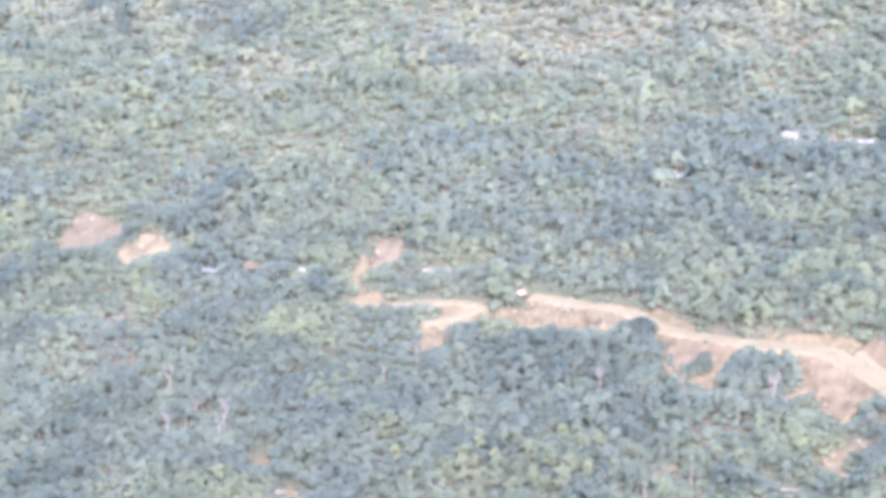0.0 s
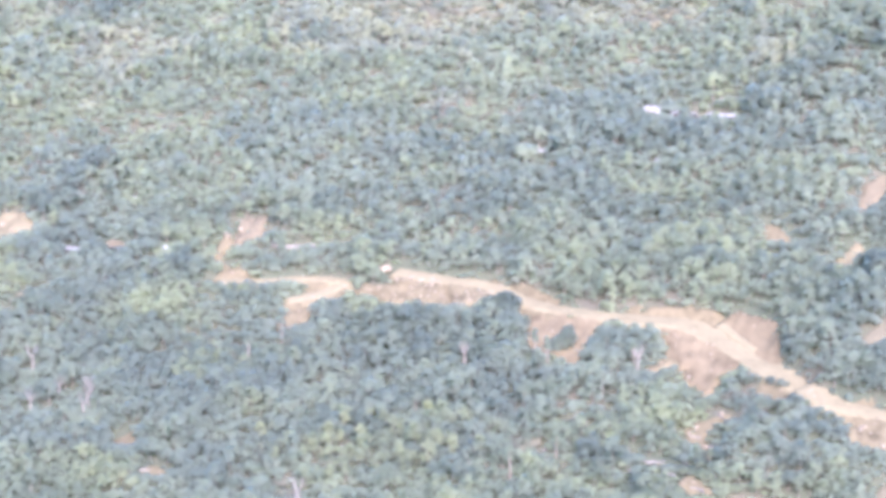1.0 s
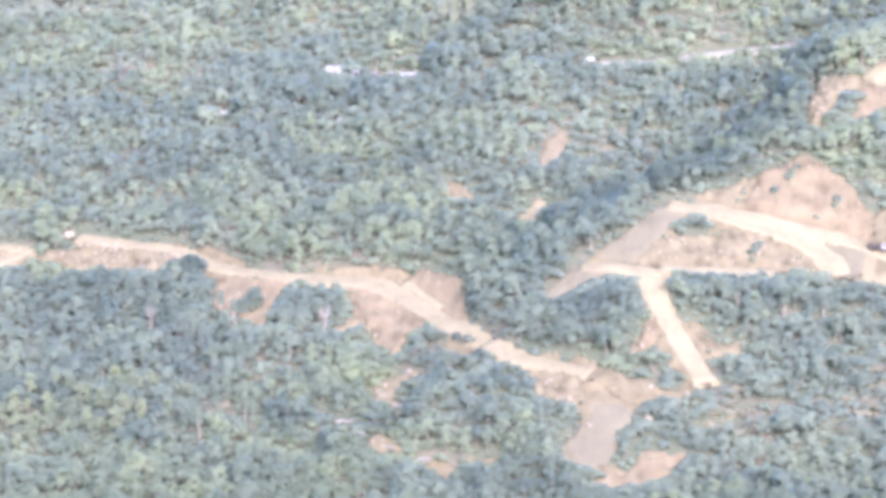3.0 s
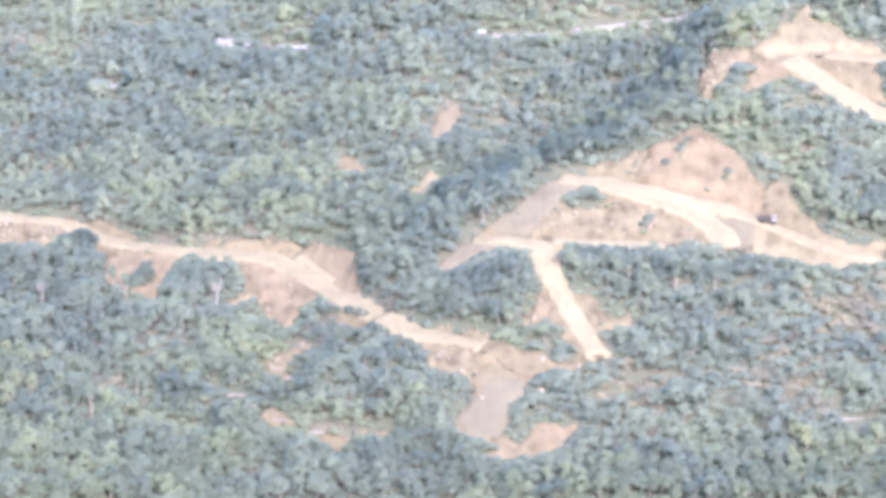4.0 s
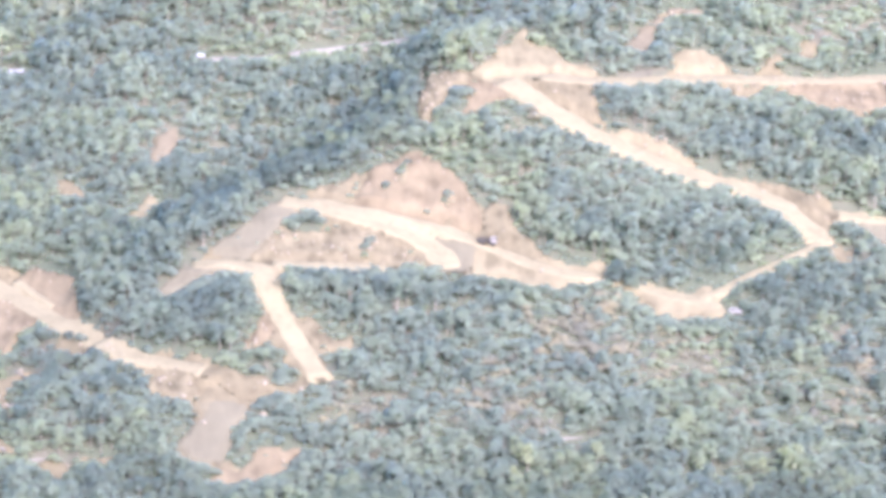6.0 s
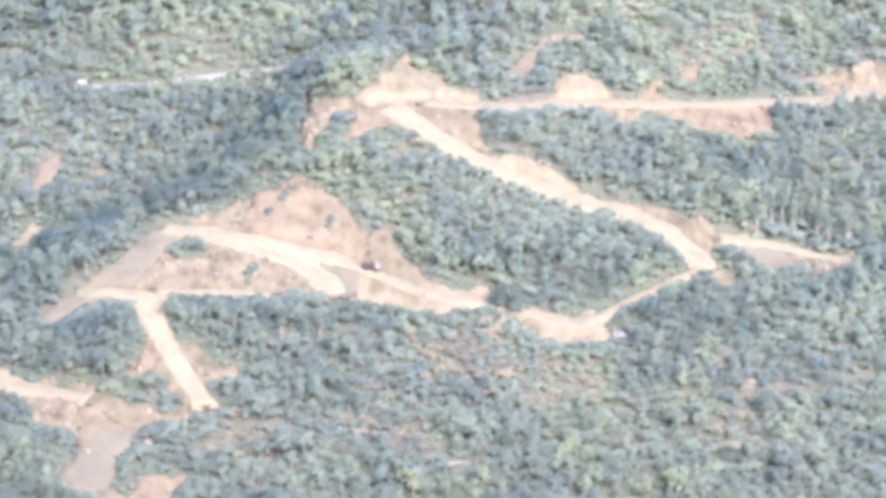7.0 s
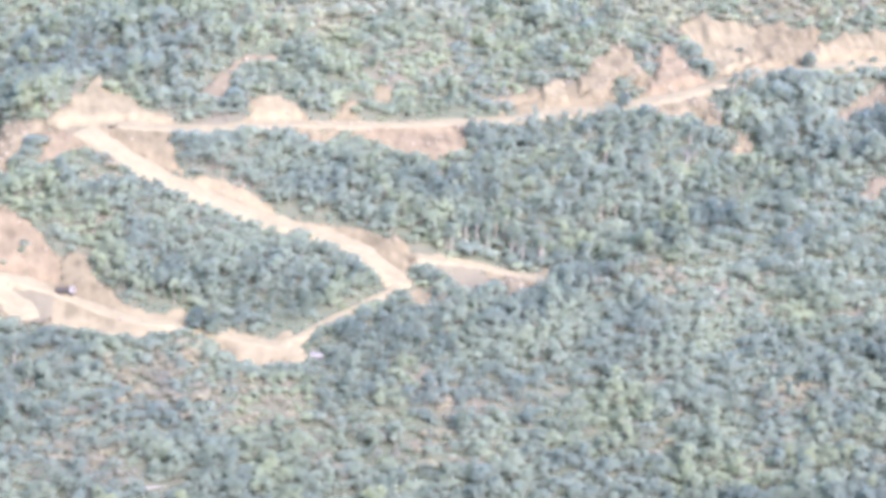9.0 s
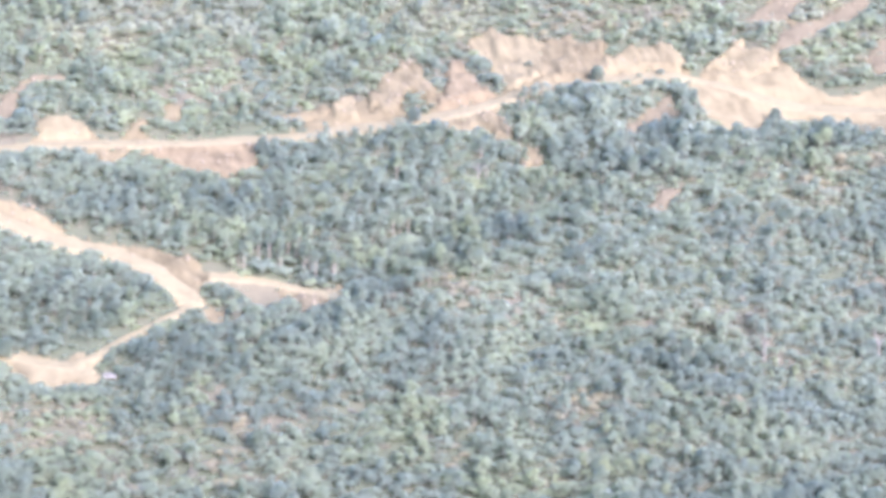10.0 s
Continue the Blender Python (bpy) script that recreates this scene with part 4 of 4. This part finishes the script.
single = keep & is_tree & (py < 930) & (np.abs(px) < 400) & (np.arange(N_TRY) % 5 == 0)
single &= np.cumsum(single) <= 270
brown = ~is_tree & (rng.uniform(0, 1, N_TRY) < 0.75 * smooth(op + 0.35 * grain(px, py, 22, 25), 0.5, 0.9))
deep = is_tree & (rng.uniform(0, 1, N_TRY) < np.max([0.85 * np.exp(-((px - cx) / rx) ** 2 - ((py - cy) / ry) ** 2) for cx, cy, rx, ry in SHADE_STANDS], axis=0))
# and small groups of them all over the forest
deep |= is_tree & (grain(px, py, 24, 43) + 0.5 * grain(px, py, 10, 44) > 0.52)
WORDS = ["dense dark green forest canopy with pale trunks", "mixed green broadleaf forest on the slope", "paler green trees, most far upslope, haze put into the colour"]
SCRUB_WORDS = ["dark green scrub filling the forest floor", "mid green scrub on the hillside", "paler scrub on open grass and far upslope, haze put into the colour"]
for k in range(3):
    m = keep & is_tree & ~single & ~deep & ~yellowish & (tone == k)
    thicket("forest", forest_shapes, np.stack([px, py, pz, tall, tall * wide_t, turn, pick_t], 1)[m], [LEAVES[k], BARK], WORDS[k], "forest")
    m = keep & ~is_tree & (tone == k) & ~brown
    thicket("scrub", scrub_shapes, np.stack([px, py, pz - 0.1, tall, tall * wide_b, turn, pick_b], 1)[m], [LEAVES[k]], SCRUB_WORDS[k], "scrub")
thicket("scrub", scrub_shapes, np.stack([px, py, pz - 0.1, tall * 0.85, tall * wide_b, turn, pick_b], 1)[keep & brown], [BRUSH], "dry brown brush among the open grass", "scrub")
thicket("forest", forest_shapes, np.stack([px, py, pz, tall, tall * wide_t, turn, pick_t], 1)[keep & deep & ~single], [DARK_AND_SHADE_LEAVES, BARK], "blue-green trees in darker leaf colour, painted shade of gully and hollows", "forest")
thicket("forest", forest_shapes, np.stack([px, py, pz, tall, tall * wide_t, turn, pick_t], 1)[keep & yellowish & ~deep & ~single], [YELLOW_LEAVES, BARK], "stand of yellow-green young trees on the lower slope", "forest")


# ---- single things ----
def part(name, bm, material, parent, label=""):
    """Links a bmesh as one mesh object under a thing or a part."""
    me = bpy.data.meshes.new(name)
    bm.to_mesh(me)
    bm.free()
    me.materials.append(material)
    ob = new(name, me)
    ob.parent = parent
    if label:
        ob["label"] = label
    return ob


def part_from(name, shape, material, parent):
    v, f = shape
    ob = new(name, mesh_of(name, v, f, [material], normals=leafy_normals(v) if name == "crown" else None))
    ob.parent = parent
    return ob


def block(bm, size, centre, bevel=0.0, turn=None):
    """A box with its edges rounded a little."""
    m = Matrix.Translation(centre) @ (turn or Matrix.Identity(4)) @ Matrix.Diagonal((*size, 1))
    made = bmesh.ops.create_cube(bm, size=1, matrix=m)
    if bevel:
        edges = list({e for v in made["verts"] for e in v.link_edges})
        bmesh.ops.bevel(bm, geom=edges, offset=bevel, segments=2, affect="EDGES")
    return bm


def drum(bm, radius, depth, m, sides=20):
    bmesh.ops.create_cone(bm, cap_ends=True, segments=sides, radius1=radius, radius2=radius, depth=depth, matrix=m)
    return bm


def standing(x, y, turn=0.0, sink=0.0, size=1.0, tilt=0.0):
    """A pose on the ground."""
    z = float(ground(np.array([x]), np.array([y]))[0]) - sink
    return pose(x, y, z, tilt, 0, turn) @ Matrix.Diagonal((size, size, size, 1))


def paint(name, tone, rough, metal=0.0, wear=0.12):
    m = ground_stuff(name, [tuple(c * (1 - wear) for c in tone), tone, tuple(min(1, c * (1 + wear)) for c in tone)], 1.5, 0.12, rough=rough, bump=0.03, gloss=0.5)
    m.node_tree.nodes["Principled BSDF"].inputs["Metallic"].default_value = metal
    return m


WHITE_SHEET = paint("white_roof_sheet", (0.52, 0.53, 0.53), 0.45)
WHITE_WALL = paint("whitewash", (0.50, 0.50, 0.48), 0.9)
TIMBER = paint("weathered_timber", (0.20, 0.15, 0.11), 0.85)
DARK_PAINT = paint("dusty_dark_truck_paint", (0.085, 0.08, 0.072), 0.5)
WHITE_PAINT = paint("white_car_paint", (0.42, 0.41, 0.39), 0.4, wear=0.06)
RUBBER = paint("tyre_rubber", (0.025, 0.025, 0.026), 0.8)
STEEL = paint("worn_steel", (0.30, 0.30, 0.31), 0.4, 0.8)
GLASS = paint("dark_window_glass", (0.03, 0.035, 0.04), 0.08, wear=0.02)
DEADWOOD = ground_stuff("bleached_dead_wood", [(0.25, 0.24, 0.215), (0.31, 0.30, 0.27), (0.37, 0.355, 0.32)], 2.0, 0.3)

def plant(master, m):
    """A copy of a thing, placed and scaled by m alone."""
    made = copy_thing(master, m)
    made.matrix_basis = m
    return made


# ---- single trees in the nearest stretch of the slope ----
TREE_WORDS = ["dark green broadleaf tree in the closed forest", "mid green broadleaf tree on the slope", "yellow-green broadleaf tree on the dry slope"]
tree_masters = []
for k in range(3):
    row = []
    for _ in range(4):
        wood, leaves = tree_shape(rng, 240, girth=rng.uniform(0.22, 0.32), low=rng.uniform(0.2, 0.4), lobes=6, branches=6, sides=6)
        root = new("tree")
        part_from("trunk", wood, BARK, root)
        part_from("crown", leaves, LEAVES[k], root)
        tagged(root, TREE_WORDS[k], "tree", "trees of the near slope")
        row.append(root)
    tree_masters.append(row)
used = set()
for i in np.nonzero(single)[0]:
    master = tree_masters[tone[i]][i % 4]
    m = pose(px[i], py[i], pz[i], 0, 0, math.degrees(turn[i])) @ Matrix.Diagonal((tall[i] * wide_t[i] * 0.9, tall[i] * wide_t[i] * 0.9, tall[i], 1))
    if master in used:
        plant(master, m)
    else:
        master.matrix_basis = m
        used.add(master)
# the large dark crowns that stand out beside the roads
big_masters = []
for k in range(3):
    wood, leaves = tree_shape(rng, 480, girth=rng.uniform(0.26, 0.36), low=0.16, lobes=9, branches=8, sides=7, ragged=0.42)
    root = new("tree")
    part_from("trunk", wood, BARK, root)
    part_from("crown", leaves, DARK_AND_SHADE_LEAVES, root)
    tagged(root, "large dark spreading tree standing clear of the forest", "tree", "large dark trees")
    big_masters.append(root)
for k, (x, y) in enumerate(SPOTS["dark"]):
    size = 6.5 + 4.0 * rng.rand()
    m = standing(x, y, 47 * k, size=size) @ Matrix.Diagonal((*rng.uniform(0.85, 1.25, 2), rng.uniform(0.85, 1.05), 1))
    if k < 3:
        big_masters[k].matrix_basis = m
    else:
        plant(big_masters[k % 3], m)
for row in tree_masters:
    for master in row:
        if master not in used:
            for child in list(master.children):
                bpy.data.objects.remove(child)
            bpy.data.objects.remove(master)


# tall, slim trees with long pale trunks at the forest's edge
tall_masters = []
for k in range(3):
    wood, leaves = tree_shape(rng, 150, girth=0.13, low=0.55, lobes=4, branches=4, sides=6)
    wood[0][:, :2] *= 1.25
    root = new("tall_tree")
    part_from("trunk", wood, BARK, root)
    part_from("crown", leaves, LEAVES[k % 2], root)
    tagged(root, "tall slim tree with a long pale bare trunk", "tree", "tall trees at the forest edge")
    tall_masters.append(root)
for k, (x, y) in enumerate(SPOTS["tall"]):
    m = standing(x, y, 71 * k, size=10.5 + 3.5 * rng.rand())
    if k < 3:
        tall_masters[k].matrix_basis = m
    else:
        plant(tall_masters[k % 3], m)


# ---- low bushes on the bare banks ----
bush_masters = []
for k in range(3):
    root = new("bush")
    part_from("stem", gather([limb((0, 0, -0.2), (0.1 * a, 0.15 * b, 0.45), 0.05, 0.02, 5) for a, b in ((1, 0), (-1, 1), (0, -1))]), BARK, root)
    part_from("crown", bush_shape(rng, 90), (DARK_AND_SHADE_LEAVES, LEAVES[0], LEAVES[1])[k], root)
    tagged(root, "low dark green bush growing on a bare earth bank", "bush", "bushes on the banks")
    bush_masters.append(root)
for k, (x, y) in enumerate(SPOTS["bush"]):
    m = standing(x, y, 83 * k, sink=-0.5, size=2.2 + 1.2 * rng.rand())
    if k < 3:
        bush_masters[k].matrix_basis = m
    else:
        plant(bush_masters[k % 3], m)


# ---- dead trees ----
def dead_tree(seed):
    r = np.random.RandomState(seed)
    root = new("dead_tree")
    fork = np.array((r.normal(0, 0.03), r.normal(0, 0.03), 0.45))
    part_from("trunk", gather([limb((0, 0, -0.05), fork, 0.036, 0.027, 7)]), DEADWOOD, root)
    for k in range(4):
        a = 1.57 * k + r.uniform(-0.4, 0.4)
        tip = fork + np.array((math.cos(a) * 0.2, math.sin(a) * 0.2, r.uniform(0.28, 0.5)))
        mid = fork * 0.45 + tip * 0.55 + r.normal(0, 0.03, 3)
        pieces = [limb(fork, mid, 0.024, 0.017, 5), limb(mid, tip, 0.017, 0.006, 5)]
        for _ in range(3):
            s = mid + (tip - mid) * r.uniform(0.1, 0.8)
            pieces.append(limb(s, s + np.array((r.uniform(-0.1, 0.1), r.uniform(-0.1, 0.1), r.uniform(0.06, 0.16))), 0.01, 0.004, 3))
        part_from("limb", gather(pieces), DEADWOOD, root)
    return tagged(root, "bleached bare dead tree with forked limbs", "dead tree", "dead trees")


dead_masters = [dead_tree(s) for s in (3, 8, 15)]
for k, (x, y) in enumerate(SPOTS["dead"]):
    m = standing(x, y, 63 * k, size=(13 if k < 2 else 10 + 3 * rng.rand()))
    if k < 3:
        dead_masters[k].matrix_basis = m
    else:
        plant(dead_masters[k % 3], m)


# ---- felled logs ----
def felled_log(length):
    r = np.random.RandomState(int(length * 10))
    root = new("felled_log")
    v, f = limb((-length / 2, 0, 0.16), (length / 2, 0, 0.12), 0.42, 0.24, 8)
    part_from("stem", (v, f), DEADWOOD, root)
    for k in range(2):
        x = r.uniform(-0.1, 0.35) * length
        part_from("branch_stub", limb((x, 0, 0.2), (x + 0.5, r.choice([-1, 1]) * 0.9, 0.7), 0.1, 0.04, 5), DEADWOOD, root)
    return tagged(root, "felled pale tree trunk lying on cleared ground", "log", "felled logs")


log_masters = [felled_log(s) for s in (7.0, 5.0)]
for k, (x, y) in enumerate(SPOTS["log"]):
    m = standing(x, y, 12 - 37 * (k % 4), sink=-0.35)
    if k < 2:
        log_masters[k].matrix_basis = m
    else:
        plant(log_masters[k % 2], m)


# ---- boulders ----
def boulder(x, y, size, seed):
    bm = bmesh.new()
    bmesh.ops.create_icosphere(bm, subdivisions=3, radius=1)
    for v in bm.verts:
        k = 1 + 0.28 * noise.noise(v.co * 1.4 + Vector((seed, 0, 0))) + 0.10 * noise.noise(v.co * 4 + Vector((0, seed, 0)))
        v.co = Vector((v.co.x * 1.25, v.co.y, v.co.z * 0.85)) * k
    ob = part("boulder", bm, ROCK, None)
    ob.matrix_basis = standing(x, y, 40 * seed, sink=-0.45 * size, size=size)
    return tagged(ob, "large pale cream boulder beside the road", "boulder", "boulders")


for k, (x, y) in enumerate(SPOTS["boulder"]):
    boulder(x, y, (1.9, 1.1, 0.9, 1.0)[k], k + 1)


# ---- huts and the house ----
def sheet_roof(width, depth, rise, top):
    """A gabled roof of ribbed sheet, with an overhang."""
    bm = bmesh.new()
    ribs = max(8, int(width / 0.35))
    for side in (-1, 1):
        rows = []
        for k in range(ribs * 2 + 1):
            x = -width / 2 + width * k / (ribs * 2)
            up = 0.04 * (k % 2)
            rows.append([bm.verts.new((x, side * depth / 2, top + up)), bm.verts.new((x, 0, top + rise + up))])
        for a, b in zip(rows, rows[1:]):
            bm.faces.new((a[0], b[0], b[1], a[1]))
    bmesh.ops.solidify(bm, geom=bm.faces[:], thickness=0.05)
    return bm


def shed(width, depth, high):
    root = new("shed")
    part("roof", sheet_roof(width + 0.6, depth + 0.6, 0.8, high), WHITE_SHEET, root, "white ribbed sheet roof")
    for sx_ in (-1, 1):
        for sy_ in (-1, 1):
            part("post", block(bmesh.new(), (0.16, 0.16, high + 0.7), (sx_ * (width / 2 - 0.1), sy_ * (depth / 2 - 0.1), high / 2 - 0.3), 0.02), TIMBER, root)
    part("back_wall", block(bmesh.new(), (width - 0.4, 0.08, high * 0.95), (0, depth / 2 - 0.1, high * 0.45), 0.01), TIMBER, root)
    part("front_rail", block(bmesh.new(), (width - 0.4, 0.08, 0.5), (0, -depth / 2 + 0.1, 0.5), 0.01), TIMBER, root)
    return tagged(root, "small timber shed with a white sheet roof", "shed", "sheds on the far slope")


SHED_SIZES = [(2.6, 2.4, 2.0), (6.0, 3.0, 2.1), (4.0, 2.6, 2.0)]
shed_masters = [shed(*s) for s in SHED_SIZES]
SHED_KIND = [0, 0, 0, 1, 1, 2, 0, 2, 0, 0, 0, 0, 0, 0, 0]
placed = set()
for k, (x, y) in enumerate(SPOTS["shed"]):
    kind = SHED_KIND[k]
    m = standing(x, y, (k * 23) % 30 - 15, sink=0.1)
    if kind in placed:
        plant(shed_masters[kind], m)
    else:
        shed_masters[kind].matrix_basis = m
        placed.add(kind)


def house(x, y):
    root = new("house")
    root.matrix_basis = standing(x, y, -14, sink=0.3)
    part("wall", block(bmesh.new(), (5.6, 4.2, 2.6), (0, 0, 1.3), 0.02), WHITE_WALL, root, "whitewashed wall")
    part("roof", sheet_roof(6.6, 5.4, 1.3, 2.6), WHITE_SHEET, root, "white sheet roof")
    part("door", block(bmesh.new(), (0.9, 0.08, 2.0), (-0.9, -2.12, 1.2), 0.01), TIMBER, root)
    for k in (0.9, 2.0):
        frame_ = part("window", block(bmesh.new(), (0.8, 0.1, 0.9), (k, -2.12, 1.6), 0.01), TIMBER, root)
        part("pane", block(bmesh.new(), (0.64, 0.04, 0.74), (k, -2.18, 1.6), 0.0), GLASS, frame_)
    return tagged(root, "small white house with a sheet roof", "house")


house(*SPOTS["house"][0])


# ---- vehicles ----
def wheel(parent, x, y, radius, width):
    turn_y = Matrix.Rotation(radians(90), 4, "X")
    bm = drum(bmesh.new(), radius, width, Matrix.Translation((x, y, radius)) @ turn_y)
    bmesh.ops.bevel(bm, geom=[e for e in bm.edges if len(e.link_faces) == 2 and e.calc_face_angle(0) > 1], offset=0.05, segments=2, affect="EDGES")
    w = part("wheel", bm, RUBBER, parent)
    part("rim", drum(bmesh.new(), radius * 0.55, width + 0.03, Matrix.Translation((x, y, radius)) @ turn_y, 14), STEEL, w)


def dump_truck(x, y, turn):
    root = new("dump_truck")
    root.matrix_basis = standing(x, y, turn, sink=-0.5)
    part("chassis", block(bmesh.new(), (6.6, 0.9, 0.35), (0, 0, 1.0), 0.03), DARK_PAINT, root)
    cab = part("cab", block(bmesh.new(), (1.7, 2.3, 1.9), (-2.5, 0, 2.0), 0.12), WHITE_PAINT, root, "white truck cab")
    part("windscreen", block(bmesh.new(), (0.06, 1.9, 0.75), (-3.37, 0, 2.4), 0.02), GLASS, cab)
    for s in (-1, 1):
        part("side_window", block(bmesh.new(), (0.8, 0.06, 0.65), (-2.6, s * 1.16, 2.45), 0.02), GLASS, cab)
        part("mirror", block(bmesh.new(), (0.1, 0.25, 0.4), (-3.2, s * 1.35, 2.35), 0.02), DARK_PAINT, cab)
    bm = bmesh.new()
    block(bm, (4.4, 2.4, 0.12), (1.1, 0, 1.35), 0.02)
    block(bm, (4.4, 0.1, 1.2), (1.1, -1.2, 1.95), 0.02)
    block(bm, (4.4, 0.1, 1.2), (1.1, 1.2, 1.95), 0.02)
    block(bm, (0.1, 2.4, 1.5), (-1.1, 0, 2.1), 0.02)
    part("bed", bm, DARK_PAINT, root, "dark steel tipper bed")
    part("tailgate", block(bmesh.new(), (0.1, 2.3, 1.1), (3.3, 0, 1.95), 0.02), DARK_PAINT, root)
    for wx in (-2.5, 1.4, 2.6):
        for wy in (-1.0, 1.0):
            wheel(root, wx, wy, 0.5, 0.35)
    return tagged(root, "dark tipper truck with a white cab on the haul road", "truck")


def van(x, y, turn):
    root = new("van")
    root.matrix_basis = standing(x, y, turn, sink=-0.05)
    bm = bmesh.new()
    outline = [(-2.2, 0.35), (2.2, 0.35), (2.25, 1.0), (1.45, 1.2), (0.9, 1.95), (-2.1, 2.0), (-2.25, 1.2)]
    left = [bm.verts.new((x_, -0.85, z_)) for x_, z_ in outline]
    right = [bm.verts.new((x_, 0.85, z_)) for x_, z_ in outline]
    bm.faces.new(left)
    bm.faces.new(right[::-1])
    for k in range(len(outline)):
        n = (k + 1) % len(outline)
        bm.faces.new((left[n], left[k], right[k], right[n]))
    bmesh.ops.recalc_face_normals(bm, faces=bm.faces[:])
    bmesh.ops.bevel(bm, geom=bm.edges[:], offset=0.07, segments=2, affect="EDGES")
    body = part("body", bm, WHITE_PAINT, root)
    part("windscreen", block(bmesh.new(), (0.06, 1.45, 0.8), (1.2, 0, 1.6), 0.01, Matrix.Rotation(radians(-36), 4, "Y")), GLASS, body)
    for s in (-1, 1):
        part("side_window", block(bmesh.new(), (2.4, 0.05, 0.5), (-0.5, s * 0.85, 1.6), 0.02), GLASS, body)
        part("headlight", block(bmesh.new(), (0.06, 0.3, 0.16), (2.24, s * 0.6, 0.85), 0.02), STEEL, body)
        for wx in (-1.4, 1.4):
            wheel(root, wx, s * 0.8, 0.33, 0.22)
    return tagged(root, "white van parked at the end of the dirt road", "van")


dump_truck(*SPOTS["truck"][0], 160)
van(*SPOTS["van"][0], -25)
